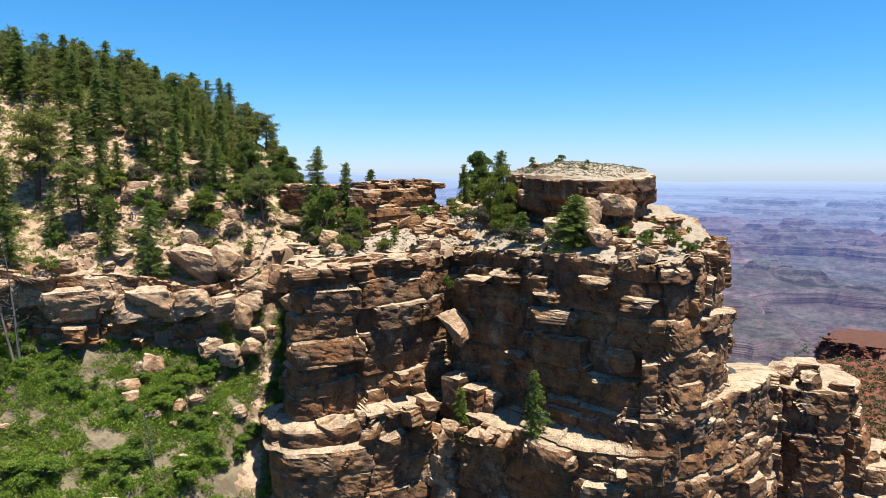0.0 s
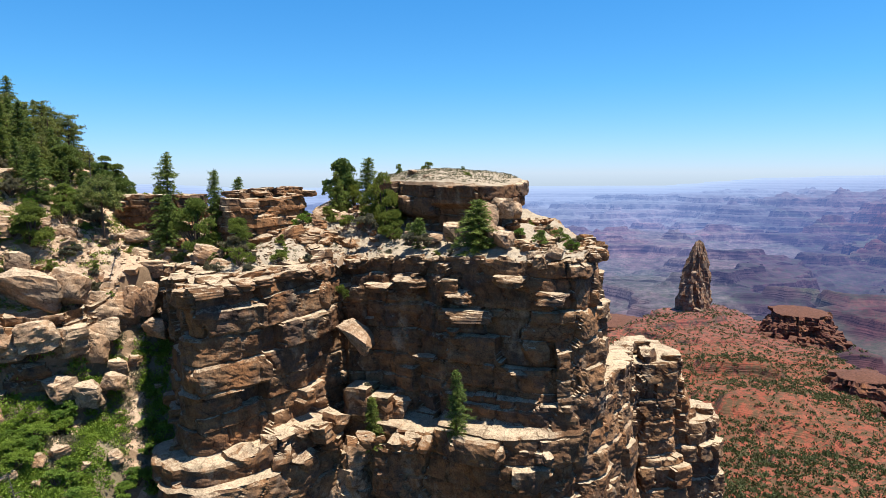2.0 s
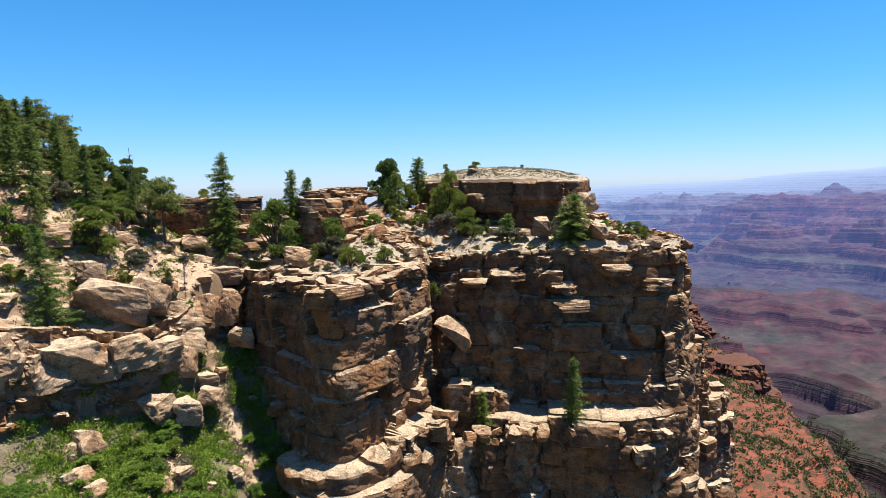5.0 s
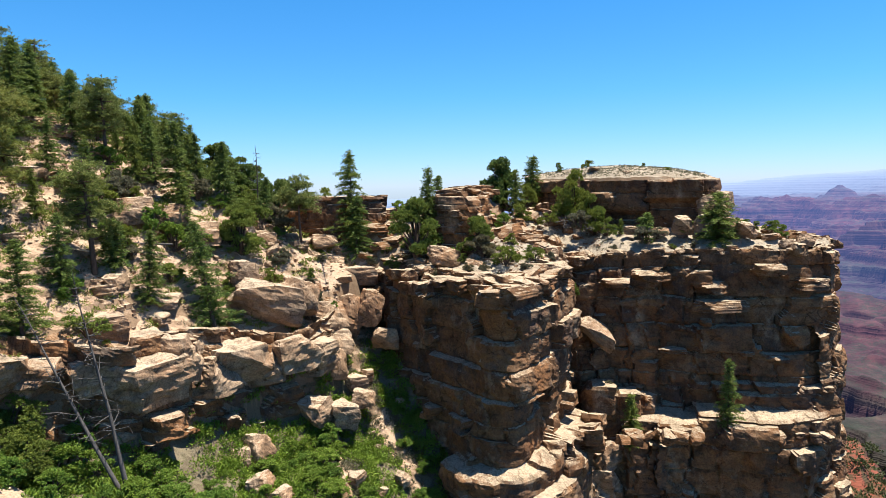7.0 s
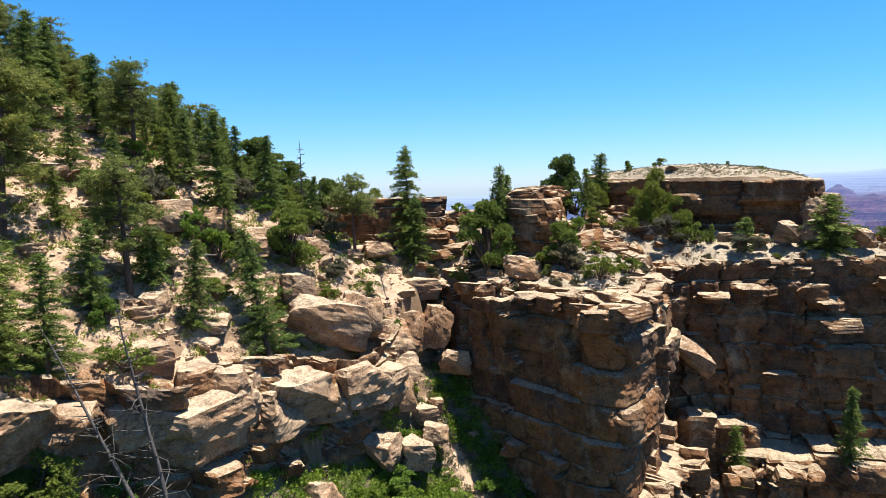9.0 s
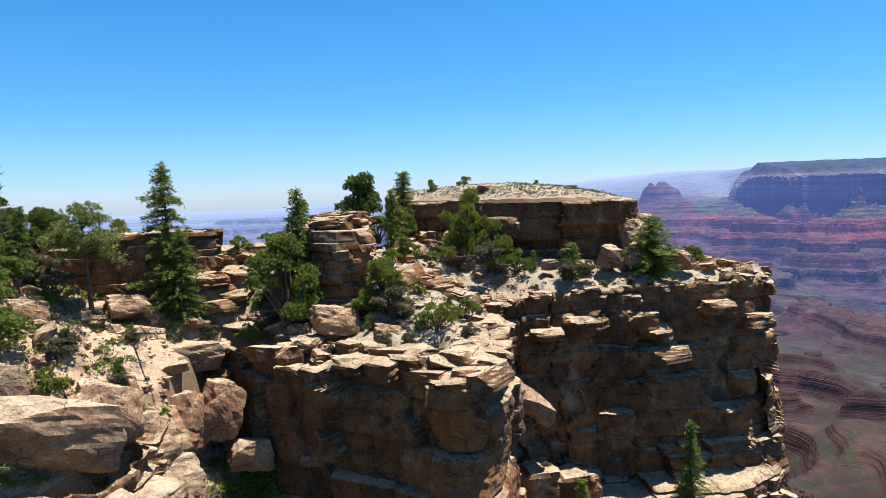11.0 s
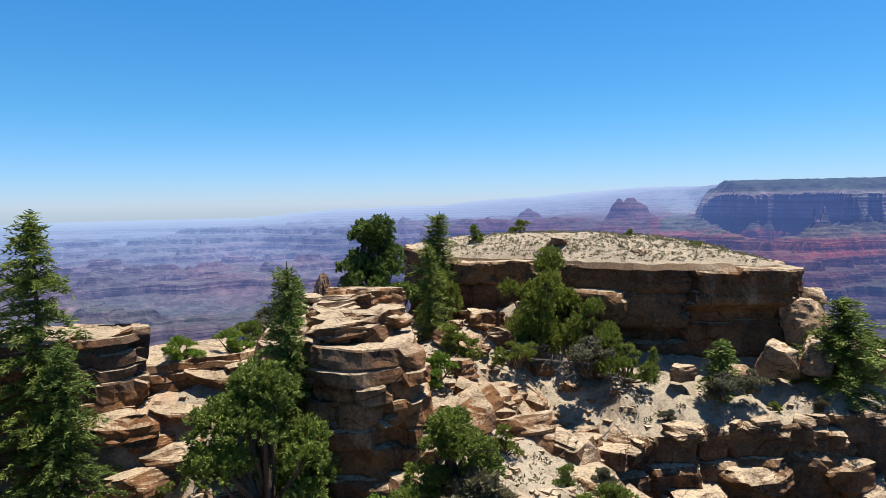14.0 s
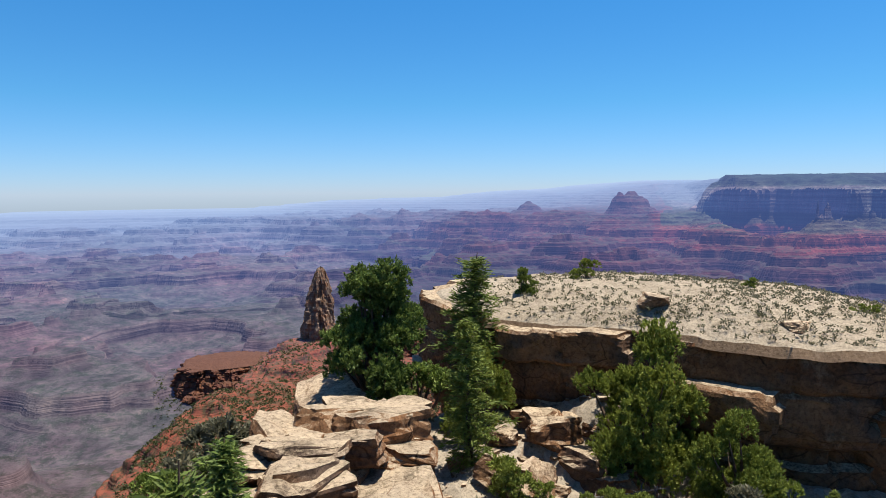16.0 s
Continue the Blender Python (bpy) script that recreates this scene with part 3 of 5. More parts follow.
    m.l.new(haze_glow, m.bsdf.inputs["Emission Color"])
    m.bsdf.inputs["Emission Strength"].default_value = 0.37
    m.bump(thin, 0.7, 8.0).bump(mid, 0.5, 1.0)
    return m.m


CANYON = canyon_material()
fine_az = np.arange(-40, 70, 0.16)
all_az = np.radians(np.r_[fine_az, np.arange(72, 319, 3.0)])
rings = np.r_[np.geomspace(6, 600, 230), np.geomspace(604, 1500, 200), np.geomspace(1504.5, 4920, 400)]
for name, r_lo, r_hi, lab, cat in (("ground", 0, 1500.1, "red earth slopes and ledges below the point, dotted with scrub", "ground"), ("backdrop", 1499, 5000, "layered canyon walls, buttes and plateaus to the horizon, haze painted in", "canyon")):
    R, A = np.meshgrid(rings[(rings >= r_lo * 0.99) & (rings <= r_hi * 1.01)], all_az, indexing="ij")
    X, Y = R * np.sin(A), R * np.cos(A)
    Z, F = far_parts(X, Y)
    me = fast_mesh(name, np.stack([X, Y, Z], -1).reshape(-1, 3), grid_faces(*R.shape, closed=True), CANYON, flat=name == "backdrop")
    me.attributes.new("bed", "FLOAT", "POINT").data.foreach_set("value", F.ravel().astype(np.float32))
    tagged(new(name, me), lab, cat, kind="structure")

# ---- near ground ----
# bare slope above, leaf litter under the scrub of the hollow
gx, gy = np.arange(-130, 44, 0.4), np.arange(22, 150, 0.4)
GX, GY = np.meshgrid(gx, gy, indexing="xy")
GZ = rough_land(GX, GY)
east = np.interp(GY, [88, 95, 102, 112, 122, 130], [32, 33.8, 33, 32, 26, 12])
inside = (GX < -8) | ((GX < east) & (GY < 128)) | (GY < rim_y(GX))
faces = grid_faces(*GX.shape)
keep = inside.ravel()[faces].all(1)
on_point = ((GX > -25) & (GY > rim_y(GX) + 0.4)).ravel()[faces]
over = (GY > rim_y(GX) + 0.4).ravel()[faces]
keep &= (GX.ravel()[faces].min(1) < -27) | (over.all(1) == over.any(1))     # no face spans the drop
on_point = on_point.any(1)
verts = np.stack([GX, GY, GZ], -1).reshape(-1, 3)
top_verts = np.stack([GX, GY, rim_top(GX, GY) - 0.15 * smooth(1.5, 0.5, GY - rim_y(GX))], -1).reshape(-1, 3)
on_top = inside.ravel()[faces].all(1) & ((GX > -25) & (GY > rim_y(GX) + 0.8)).ravel()[faces].any(1)
me = fast_mesh("point_top", top_verts, faces[on_top], SAND)
tagged(new("point_top", me), "pale sandy top of the rocky point", "ground", kind="structure")
low = ((GZ < -23 + 2 * fbm2(GX * 0.2, GY * 0.2, 3, 84)) & (wash(GX, GY) > 1.0 + 0.5 * fbm2(GX * 0.4, GY * 0.4, 2, 85))).ravel()[faces].all(1)
me = fast_mesh("hillside", verts, faces[keep & ~on_point & ~low], SOIL)
tagged(new("hillside", me), "steep sandy hillside of pale soil and broken stone", "ground", kind="structure")

me = fast_mesh("hollow_slope", verts, faces[keep & ~on_point & low], LITTER)
tagged(new("hollow_slope", me), "darkened earth and leaf litter under the scrub", "ground", kind="structure")

hx, hy = np.arange(-140, 60, 1.0), np.arange(-60, 24, 1.0)
HX, HY = np.meshgrid(hx, hy, indexing="xy")
me = fast_mesh("hollow", np.stack([HX, HY, slope_z(HX, HY) - 0.4 + 0.5 * fbm2(HX * 0.16, HY * 0.16, 5, 3)], -1).reshape(-1, 3), grid_faces(*HX.shape), LITTER)
tagged(new("hollow", me), "floor of the valley that falls away under the cliff", "ground", kind="structure")

# ---- cliffs ----
RIM = [(-31, 101, -12.6), (-27.5, 95.5, -13.4), (-25, 91.6, -13.3), (-21.6, 86.8, -13.2), (-16.4, 81.2, -13.3), (-12, 75.8, -13.5), (-9.4, 75.0, -13.4), (-7.2, 78.5, -13.2), (-4.6, 83.2, -13.0), (-2.2, 89.5, -12.5), (-1.2, 97.6, -12.9), (2.5, 96.6, -12.0), (9.2, 95.0, -11.3), (15.2, 92.9, -11.1), (22, 91.3, -10.9), (28.5, 90.6, -10.9), (32.6, 91, -10.8), (34.6, 95, -10.4), (34, 102, -9.8), (33, 112, -9.8), (27, 122, -10), (12, 130, -11), (-8, 124, -12)]
cliff = thing("cliff", "tan and rust layered limestone cliff with dark shaded faces", "cliff", kind="structure")
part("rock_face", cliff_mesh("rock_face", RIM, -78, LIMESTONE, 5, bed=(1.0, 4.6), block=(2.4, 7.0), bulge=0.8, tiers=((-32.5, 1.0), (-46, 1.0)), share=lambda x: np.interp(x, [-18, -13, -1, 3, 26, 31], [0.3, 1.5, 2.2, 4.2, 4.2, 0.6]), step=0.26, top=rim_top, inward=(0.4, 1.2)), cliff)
for nm, lab, pts, zb, seed in (
    ("cliff_step", "sunlit stepped limestone shoulder below the cliff rim", [(30, 90.3, -18.5), (33.4, 91.3, -18), (35.6, 96.5, -17.2), (36.6, 106, -18), (34, 116, -20)], -80, 11),
    ("cliff_step", "lower sunlit limestone buttress under the shoulder", [(28, 88.4, -31), (31.6, 89, -30.5), (34.2, 93.5, -29), (37.4, 100, -28), (39.8, 108, -27.5), (40.5, 118, -29), (36, 126, -30)], -85, 12),
):
    ob = thing(nm, lab, "cliff", kind="structure")
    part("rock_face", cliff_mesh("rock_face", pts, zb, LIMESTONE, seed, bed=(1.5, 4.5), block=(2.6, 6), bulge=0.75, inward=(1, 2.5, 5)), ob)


def tower(name, label, pts, z_top, z_bottom, seed, mat=LIMESTONE, bulge=0.4, ledge=0.4, bed=(0.4, 1.3), block=(1.2, 3.5), step=0.3, top_mat=None, fine=0.25, dome=0.0, tiers=(), batter=0.08):
    """A free-standing stack of beds: walls all round and a rough top."""
    cx, cy = np.mean([p[0] for p in pts]), np.mean([p[1] for p in pts])
    ob = thing(name, label, "rock outcrop", kind="structure")
    full = [(p[0], p[1], p[2] if len(p) > 2 else z_top) for p in pts]
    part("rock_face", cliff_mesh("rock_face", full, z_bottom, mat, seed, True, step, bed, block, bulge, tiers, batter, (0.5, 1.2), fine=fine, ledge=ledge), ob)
    line, _ = resample(full, step, True)
    rads = np.linspace(0, 1, 26)
    c = np.array([cx, cy])
    P = []
    for f in rads:
        q = c + (line[:, :2] - c) * f * 0.985
        z = line[:, 2] * f + (1 - f) * line[:, 2].mean() + dome * (1 - f * f) + 0.42 + 0.16 * fbm2(q[:, 0] * 0.5, q[:, 1] * 0.5, 4, seed)
        P.append(np.stack([q[:, 0], q[:, 1], z - 0.35 * (f > 0.97)], 1))
    P = np.array(P)
    part("rock_top", fast_mesh("rock_top", P.reshape(-1, 3), grid_faces(P.shape[0], P.shape[1], True), top_mat or mat), ob)
    return ob, P[:-3].reshape(-1, 3)


tower("rock_pillar", "isolated layered limestone pillar beside the cliff", [(35.5, 128.5), (42, 125.5), (48.5, 127.5), (50, 136), (46, 142), (37, 140)], -33, -95, 21, bulge=0.8, bed=(1.6, 4.2), block=(2.4, 6))
tower("rock_pillar", "lower crumbling limestone pillar at the cliff foot", [(46, 134), (52, 131.5), (57, 137), (55, 145), (47, 146)], -45, -105, 22, bulge=0.8, bed=(1.4, 4.0), block=(2.4, 6))
CAP_TOP = tower("cap_rock", "pale flat-topped limestone cap with undercut shaded wall", [(-4, 118, -1.2), (-0.5, 114, -1.4), (4.4, 109.6, -1.4), (6.4, 105.2, -1.4), (10.6, 101.6, -1.4), (15.5, 100.4, -1.5), (18.6, 98.8, -1.7), (20.4, 99.8, -1.9), (22.5, 104, -2.0), (24, 112, -1.0), (20, 120, -0.7), (8, 127, 0.1), (-4, 126, -0.3)], -1, -10, 23, bulge=0.5, bed=(1.4, 3.4), block=(2.6, 7), tiers=((-5.2, -1.7),), top_mat=SAND, dome=1.5)[1]
knob = tower("rock_knob", "stack of thin weathered limestone slabs on the saddle", [(-21, 97.4), (-17, 93), (-13.4, 93.6), (-12.2, 98), (-11, 104), (-11.8, 108.6), (-16, 109.6), (-20, 104)], -3.5, -14, 24, bulge=0.45, bed=(0.7, 1.7), block=(1.6, 3.6), ledge=0.8)[0]
tower("rock_ledge", "low dark limestone ledge on the saddle", [(-43, 101.5), (-38, 100.2), (-30, 100.4), (-26.6, 101.6), (-27.5, 106), (-42, 107)], -3.2, -14, 26, bulge=0.35, bed=(0.6, 1.4))
tower("rock_ledge", "low broken limestone ledge between the firs", [(-29, 103.6), (-25, 102.2), (-20, 102.2), (-18, 104), (-21, 108), (-28, 108)], -5.2, -14, 27, bulge=0.35, bed=(0.35, 0.8))


def spire_mesh():
    """A tapered, fluted pinnacle that leans a little."""
    zs, th = np.linspace(0, 1, 90), np.linspace(0, 2 * np.pi, 120, endpoint=False)
    F, T = np.meshgrid(zs, th, indexing="ij")
    rad = np.interp(F, [0, 0.12, 0.35, 0.6, 0.8, 0.93, 0.98, 1], [28, 26, 23, 18.5, 13, 8.5, 5.5, 0.5])
    ca, sn = np.cos(T), np.sin(T)
    rad = rad * (1 + 0.34 * (h2(np.floor(T * 2.6 + 0.6 * n2(F * 5, F * 0, 4)), np.floor(F * 5 + h1(np.floor(T * 2.6))), 7) - 0.5) + 0.20 * fbm3(ca * 3, sn * 3, F * 7, 5, 12))
    rad = rad + 0.9 * fbm3(ca * 9, sn * 9, F * 26, 3, 14)
    return fast_mesh("pinnacle", np.stack([156 + 6 * F + rad * ca * 0.85, 1016 + rad * sn, -214 + 117 * F + 1.5 * n2(T * 4, F * 9, 3)], -1).reshape(-1, 3), grid_faces(90, 120, True), SPIRE)


for pts, zt, zb, seed, lab in (
    ([(-26, 1010), (6, 986), (48, 984), (96, 1000), (112, 1050), (40, 1090), (-20, 1070)], -223, -340, 29, "stepped dark red sandstone bluff beside the ridge"),
    ([(232, 872), (258, 858), (288, 866), (300, 900), (280, 934), (242, 932)], -171, -250, 30, "blocky dark red sandstone butte at the ridge edge"),
    ([(218, 590), (240, 580), (257, 588), (259, 612), (244, 624), (222, 614)], -166, -240, 32, "small square dark red outcrop on the ridge edge"),
    ([(196, 446), (208, 440), (216, 448), (217, 466), (206, 474), (196, 464)], -174, -220, 34, "low dark red outcrop on the ridge edge"),
):
    tower("red_butte", lab, pts, zt, zb, seed, RED_ROCK, bulge=4.5, bed=(3, 8), block=(6, 16), ledge=0.9, dome=3, batter=0.45, step=1.2, fine=1.6)
spire = thing("spire", "tall tapering dark rock spire on the red ridge", "rock spire", kind="structure")
part("pinnacle", spire_mesh(), spire)

band = thing("rock_band", "broken limestone band along the hillside above the green hollow", "cliff", kind="structure")
part("rock_face", cliff_mesh("rock_face", [(-66, 44, -12), (-60, 51, -12.5), (-52, 57.5, -13.6), (-46, 62, -15.2), (-43.2, 68, -15.4), (-39.5, 73.5, -16.6), (-35.5, 77.5, -17.6), (-32.5, 81, -17.6), (-31.5, 85, -17), (-33, 89, -14.6)], -38, LIMESTONE, 31, bed=(1.7, 3.6), block=(3, 5), bulge=1.1, inward=(1, 2.5, 4.5), top=rough_land), band)

# ---- plants: meshes ----


def leaves(rng, centres, outward, count, length, width, lift=0.25, spread=0.65):
    """Small pointed sprays round each centre, as triangles."""
    n = len(centres)
    c = np.repeat(centres, count, 0) + rng.normal(0, length * 0.28, (n * count, 3))
    o = np.repeat(outward, count, 0) + rng.normal(0, spread, (n * count, 3)) + (0, 0, lift)
    o /= np.linalg.norm(o, axis=1)[:, None] + 1e-9
    side = np.cross(o, rng.normal(0, 1, o.shape))
    side /= np.linalg.norm(side, axis=1)[:, None] + 1e-9
    size = rng.uniform(0.6, 1.3, (n * count, 1))
    tip, back, w = c + o * length * size * 0.6, c - o * length * size * 0.4, side * width * size * 0.5
    return np.stack([back, c + w, tip, c - w], 1).reshape(-1, 3)


def leaf_mesh(name, verts, material):
    return fast_mesh(name, verts, np.arange(len(verts)).reshape(-1, 4), material)


def tube(points, radii, sides=6):
    """A tapered limb along points."""
    points, radii = np.asarray(points, float), np.asarray(radii, float)
    t = np.gradient(points, axis=0)
    t /= np.linalg.norm(t, axis=1)[:, None] + 1e-9
    a = np.cross(t, (0.31, 0.87, 0.12))
    a /= np.linalg.norm(a, axis=1)[:, None] + 1e-9
    b = np.cross(t, a)
    th = np.linspace(0, 2 * np.pi, sides, endpoint=False)
    ring = points[:, None] + radii[:, None, None] * (a[:, None] * np.cos(th)[None, :, None] + b[:, None] * np.sin(th)[None, :, None])
    return ring.reshape(-1, 3), grid_faces(len(points), sides, True)


def joined(pieces):
    verts, faces, at = [], [], 0
    for v, f in pieces:
        verts.append(v), faces.append(f + at)
        at += len(v)
    return np.vstack(verts), np.vstack(faces)


def trunk_line(rng, h, bend=0.02, n=9):
    f = np.linspace(0, 1, n)
    drift = np.cumsum(rng.normal(0, bend * h / n * 3, (n, 2)), 0) * f[:, None]
    return np.stack([drift[:, 0], drift[:, 1], f * h], 1)


def on_trunk(line, f):
    q = f * (len(line) - 1)
    i = int(min(q, len(line) - 2))
    return line[i] + (line[i + 1] - line[i]) * (q - i)


def fir_tree(seed, h, r, material, low=0.05, gaps=0.12):
    """A spired fir: tiers of flat drooping boughs of uneven length, some missing."""
    rng = np.random.RandomState(seed)
    line = trunk_line(rng, h, 0.012)
    wood = [tube(line, np.interp(np.linspace(0, 1, len(line)), [0, 1], [0.017 * h + 0.05, 0.02]))]
    cs, os_ = [], []
    side_pull = rng.uniform(0, 6.28)
    z = low * h
    while z < 0.985 * h:
        f = z / h
        tier = rng.uniform(0.62, 1.12) * (0.55 if rng.rand() < gaps else 1.0) * (0.6 if f < low + 0.05 else 1)
        turn = rng.uniform(0, 6.28)
        arms = rng.randint(5, 8)
        for k in range(arms):
            if rng.rand() < 0.10 + gaps:
                continue
            az = turn + 6.283 * k / arms + rng.normal(0, 0.25)
            length = (r * (1 - f) ** 0.62 * tier * rng.uniform(0.6, 1.2) + 0.14) * (1 + 0.25 * math.cos(az - side_pull))
            p0 = on_trunk(line, min(0.985, f + rng.normal(0, 0.006)))
            d = np.array([math.cos(az), math.sin(az), 0])
            m = max(2, int(length / 0.2))
            q = np.linspace(0.1, 1, m)[:, None]
            droop = rng.uniform(0.16, 0.42)
            pts = p0 + d * q * length + np.array([0, 0, 1]) * (0.22 * q - droop * q**2) * length
            fan = np.cross(d, (0, 0, 1))
            cs.append(pts + fan * rng.normal(0, 0.16, (m, 1)) * length * 0.5 * (1.15 - q))
            os_.append(np.repeat([d * 0.9 + (0, 0, 0.05)], m, 0) + fan * rng.normal(0, 0.5, (m, 1)))
            if rng.rand() < 0.35:
                wood.append(tube(pts[[0, m // 2, -1]], [0.03, 0.02, 0.008], 4))
        z += rng.uniform(0.26, 0.5) * (0.75 + 0.03 * h) * (1 - 0.45 * f)
    crown = leaves(rng, np.vstack(cs), np.vstack(os_), 12, 0.36, 0.075, 0.02, 0.42)
    v, fc = joined(wood)
    return fast_mesh("trunk", v, fc, BARK, False), leaf_mesh("crown", crown, material)


def pine_tree(seed, h, r, material, bare=0.35):
    """A pine: open trunk, long limbs that end in tufted plates of needles."""
    rng = np.random.RandomState(seed)
    line = trunk_line(rng, h, 0.02)
    wood = [tube(line, np.interp(np.linspace(0, 1, len(line)), [0, 1], [0.02 * h + 0.04, 0.04]), 8)]
    cs, os_ = [], []
    for f in np.sort(rng.uniform(bare, 0.99, int(h * 4.6))):
        az = rng.uniform(0, 6.28)
        prof = math.sin(math.pi * min(1, (f - bare) / (1 - bare) * 0.66 + 0.30)) ** 0.7
        length = r * prof * rng.uniform(0.45, 1.15) + 0.3
        p0 = on_trunk(line, f)
        d = np.array([math.cos(az), math.sin(az), rng.uniform(-0.15, 0.35)])
        end = p0 + d * length
        wood.append(tube([p0, p0 + d * length * 0.5 + (0, 0, -0.05 * length), end], [0.05 + 0.004 * h, 0.035, 0.012], 5))
        for q in np.linspace(0.45, 1.0, max(2, int(length / 0.42))):
            c = p0 + d * length * q + rng.normal(0, 0.2, 3) * (1, 1, 0.5)
            m = 6
            cs.append(c + rng.normal(0, 0.34, (m, 3)) * (1, 1, 0.55))
            os_.append(rng.normal(0, 0.6, (m, 3)) + d * 0.5)
    crown = leaves(rng, np.vstack(cs), np.vstack(os_), 12, 0.34, 0.07, 0.35, 0.7)
    v, fc = joined(wood)
    return fast_mesh("trunk", v, fc, BARK, False), leaf_mesh("crown", crown, material)


def juniper_tree(seed, h, r, material, lobes=16, leaf=0.36, density=1.0):
    """A many-stemmed juniper or pinyon with a lobed, uneven crown."""
    rng = np.random.RandomState(seed)
    wood, cs, os_ = [], [], []
    for k in range(lobes):
        az, f = rng.uniform(0, 6.28), rng.uniform(0.10, 0.95)
        rad = r * (1 - 0.75 * (f - 0.25) ** 2) * rng.uniform(0.2, 0.82) * (1.0 if f < 0.75 else 0.55)
        c = np.array([math.cos(az) * rad, math.sin(az) * rad, f * h * rng.uniform(0.85, 1.0)])
        lr = rng.uniform(0.24, 0.40) * r * np.array([1, 1, rng.uniform(0.6, 1.0)]) * min(1.0, 0.4 + 0.6 * h / (2 * r))
        m = int(95 * density * (lr.mean() / 0.9) ** 1.6) + 16
        d = rng.normal(0, 1, (m, 3))
        d /= np.linalg.norm(d, axis=1)[:, None]
        d[:, 2] = np.where(d[:, 2] < -0.35, -d[:, 2], d[:, 2])
        cs.append(c + d * lr * rng.uniform(0.55, 1.08, (m, 1)))
        os_.append(d)
        base = np.array([rng.normal(0, 0.06 * r), rng.normal(0, 0.06 * r), 0])
        wood.append(tube([base, base * 0.4 + c * (0.45, 0.45, 0.5) + rng.normal(0, 0.08, 3), c], [0.028 * h + 0.015, 0.018 * h + 0.01, 0.012], 5))
    crown = leaves(rng, np.vstack(cs), np.vstack(os_), 22, leaf * 0.5, leaf * 0.18, 0.3, 0.7)
    crown[:, 2] = np.maximum(crown[:, 2], 0.02)
    v, fc = joined(wood)
    return fast_mesh("trunk", v, fc, BARK, False), leaf_mesh("crown", crown, material)


def snag_tree(seed, h, lean=(0, 0), limbs=26):
    """A dead grey tree: bare trunk and broken limbs."""
    rng = np.random.RandomState(seed)
    line = trunk_line(rng, h, 0.02)
    line[:, 0] += lean[0] * (line[:, 2] / h)
    line[:, 1] += lean[1] * (line[:, 2] / h)
    wood = []
    for f in rng.uniform(0.25, 0.97, limbs):
        az = rng.uniform(0, 6.28)
        length = (0.22 * h * (1 - f) + 0.35) * rng.uniform(0.4, 1.2)
        p0 = on_trunk(line, f)
        d = np.array([math.cos(az), math.sin(az), rng.uniform(-0.1, 0.5)])
        p1 = p0 + d * length * 0.5
        p2 = p1 + (d + rng.normal(0, 0.35, 3)) * length * 0.5
        twig = p1 + (d + rng.normal(0, 0.7, 3)) * length * 0.3
        wood.append(tube([p0, p1, p2, p1, twig], [0.05, 0.032, 0.012, 0.024, 0.008], 4))
    tv, tf = tube(line, np.interp(np.linspace(0, 1, len(line)), [0, 1], [0.009 * h + 0.05, 0.025]), 8)
    return fast_mesh("trunk", tv, tf, DEADWOOD, False), [fast_mesh("limb", v, fc, DEADWOOD, False) for v, fc in wood]


KINDS = {
    "fir": [fir_tree(s, 14, 3.4, FIR, 0.04, 0.10) for s in (1, 2, 3, 15)],
    "slim_fir": [fir_tree(s, 10, 1.9, FIR, 0.03, 0.06) for s in (4, 5)],
    "wide_fir": [fir_tree(s, 7, 2.6, FIR, 0.02, 0.02) for s in (6, 7)],
    "pine": [pine_tree(s, 14, 2.9, PINE, b) for s, b in ((11, 0.3), (12, 0.4), (13, 0.22))],
    "high_pine": [pine_tree(14, 11, 2.3, PINE, 0.62)],
    "young_fir": [fir_tree(s, 4, 1.1, FIR, 0.02, 0.03) for s in (8, 9)],
    "juniper": [juniper_tree(s, 7, 3.3, JUNIPER, 26) for s in (21, 22, 23)],
    "round_pine": [juniper_tree(s, 8, 3.4, FIR, 30, 0.42) for s in (24, 25)],
    "bush": [juniper_tree(s, 2.4, 1.7, JUNIPER, 14, 0.26) for s in (31, 32, 33)],
    "green_bush": [juniper_tree(s, 2.0, 1.7, OAK, 14, 0.26) for s in (34, 35)],
    "sage": [juniper_tree(s, 1.6, 1.3, SAGE, 14, 0.3, 0.7) for s in (36, 37)],
}
NOMINAL = {"fir": 14, "slim_fir": 10, "wide_fir": 7, "pine": 14, "high_pine": 11, "young_fir": 4, "juniper": 7, "round_pine": 8, "bush": 2.4, "green_bush": 2.0, "sage": 1.6}
WORDS = {
    "fir": ("fir_tree", "dark green spired fir with drooping boughs on the slope", "tree"),
    "slim_fir": ("fir_tree", "slender dark green fir growing among the rocks", "tree"),
    "wide_fir": ("fir_tree", "dense broad green fir on the cliff rim", "tree"),
    "pine": ("pine_tree", "tall olive green pine with open tufted limbs", "tree"),
    "high_pine": ("pine_tree", "thin pine with bare trunk and small high crown", "tree"),
    "young_fir": ("young_fir", "small young green fir on sandy ground", "tree"),
    "juniper": ("juniper_tree", "bushy green juniper with many stems among boulders", "tree"),
    "round_pine": ("pinyon_tree", "round dark green pinyon standing on the saddle", "tree"),
    "bush": ("juniper_bush", "low olive green juniper bush on pale stone", "bush"),
    "green_bush": ("oak_bush", "low bright green oak bush between rocks", "bush"),
    "sage": ("sage_bush", "dry grey-green brush among stones", "bush"),
}
plant_rng = np.random.RandomState(77)


def ground_at(x, y):
    return float(rough_land(np.array([x]), np.array([y]))[0])


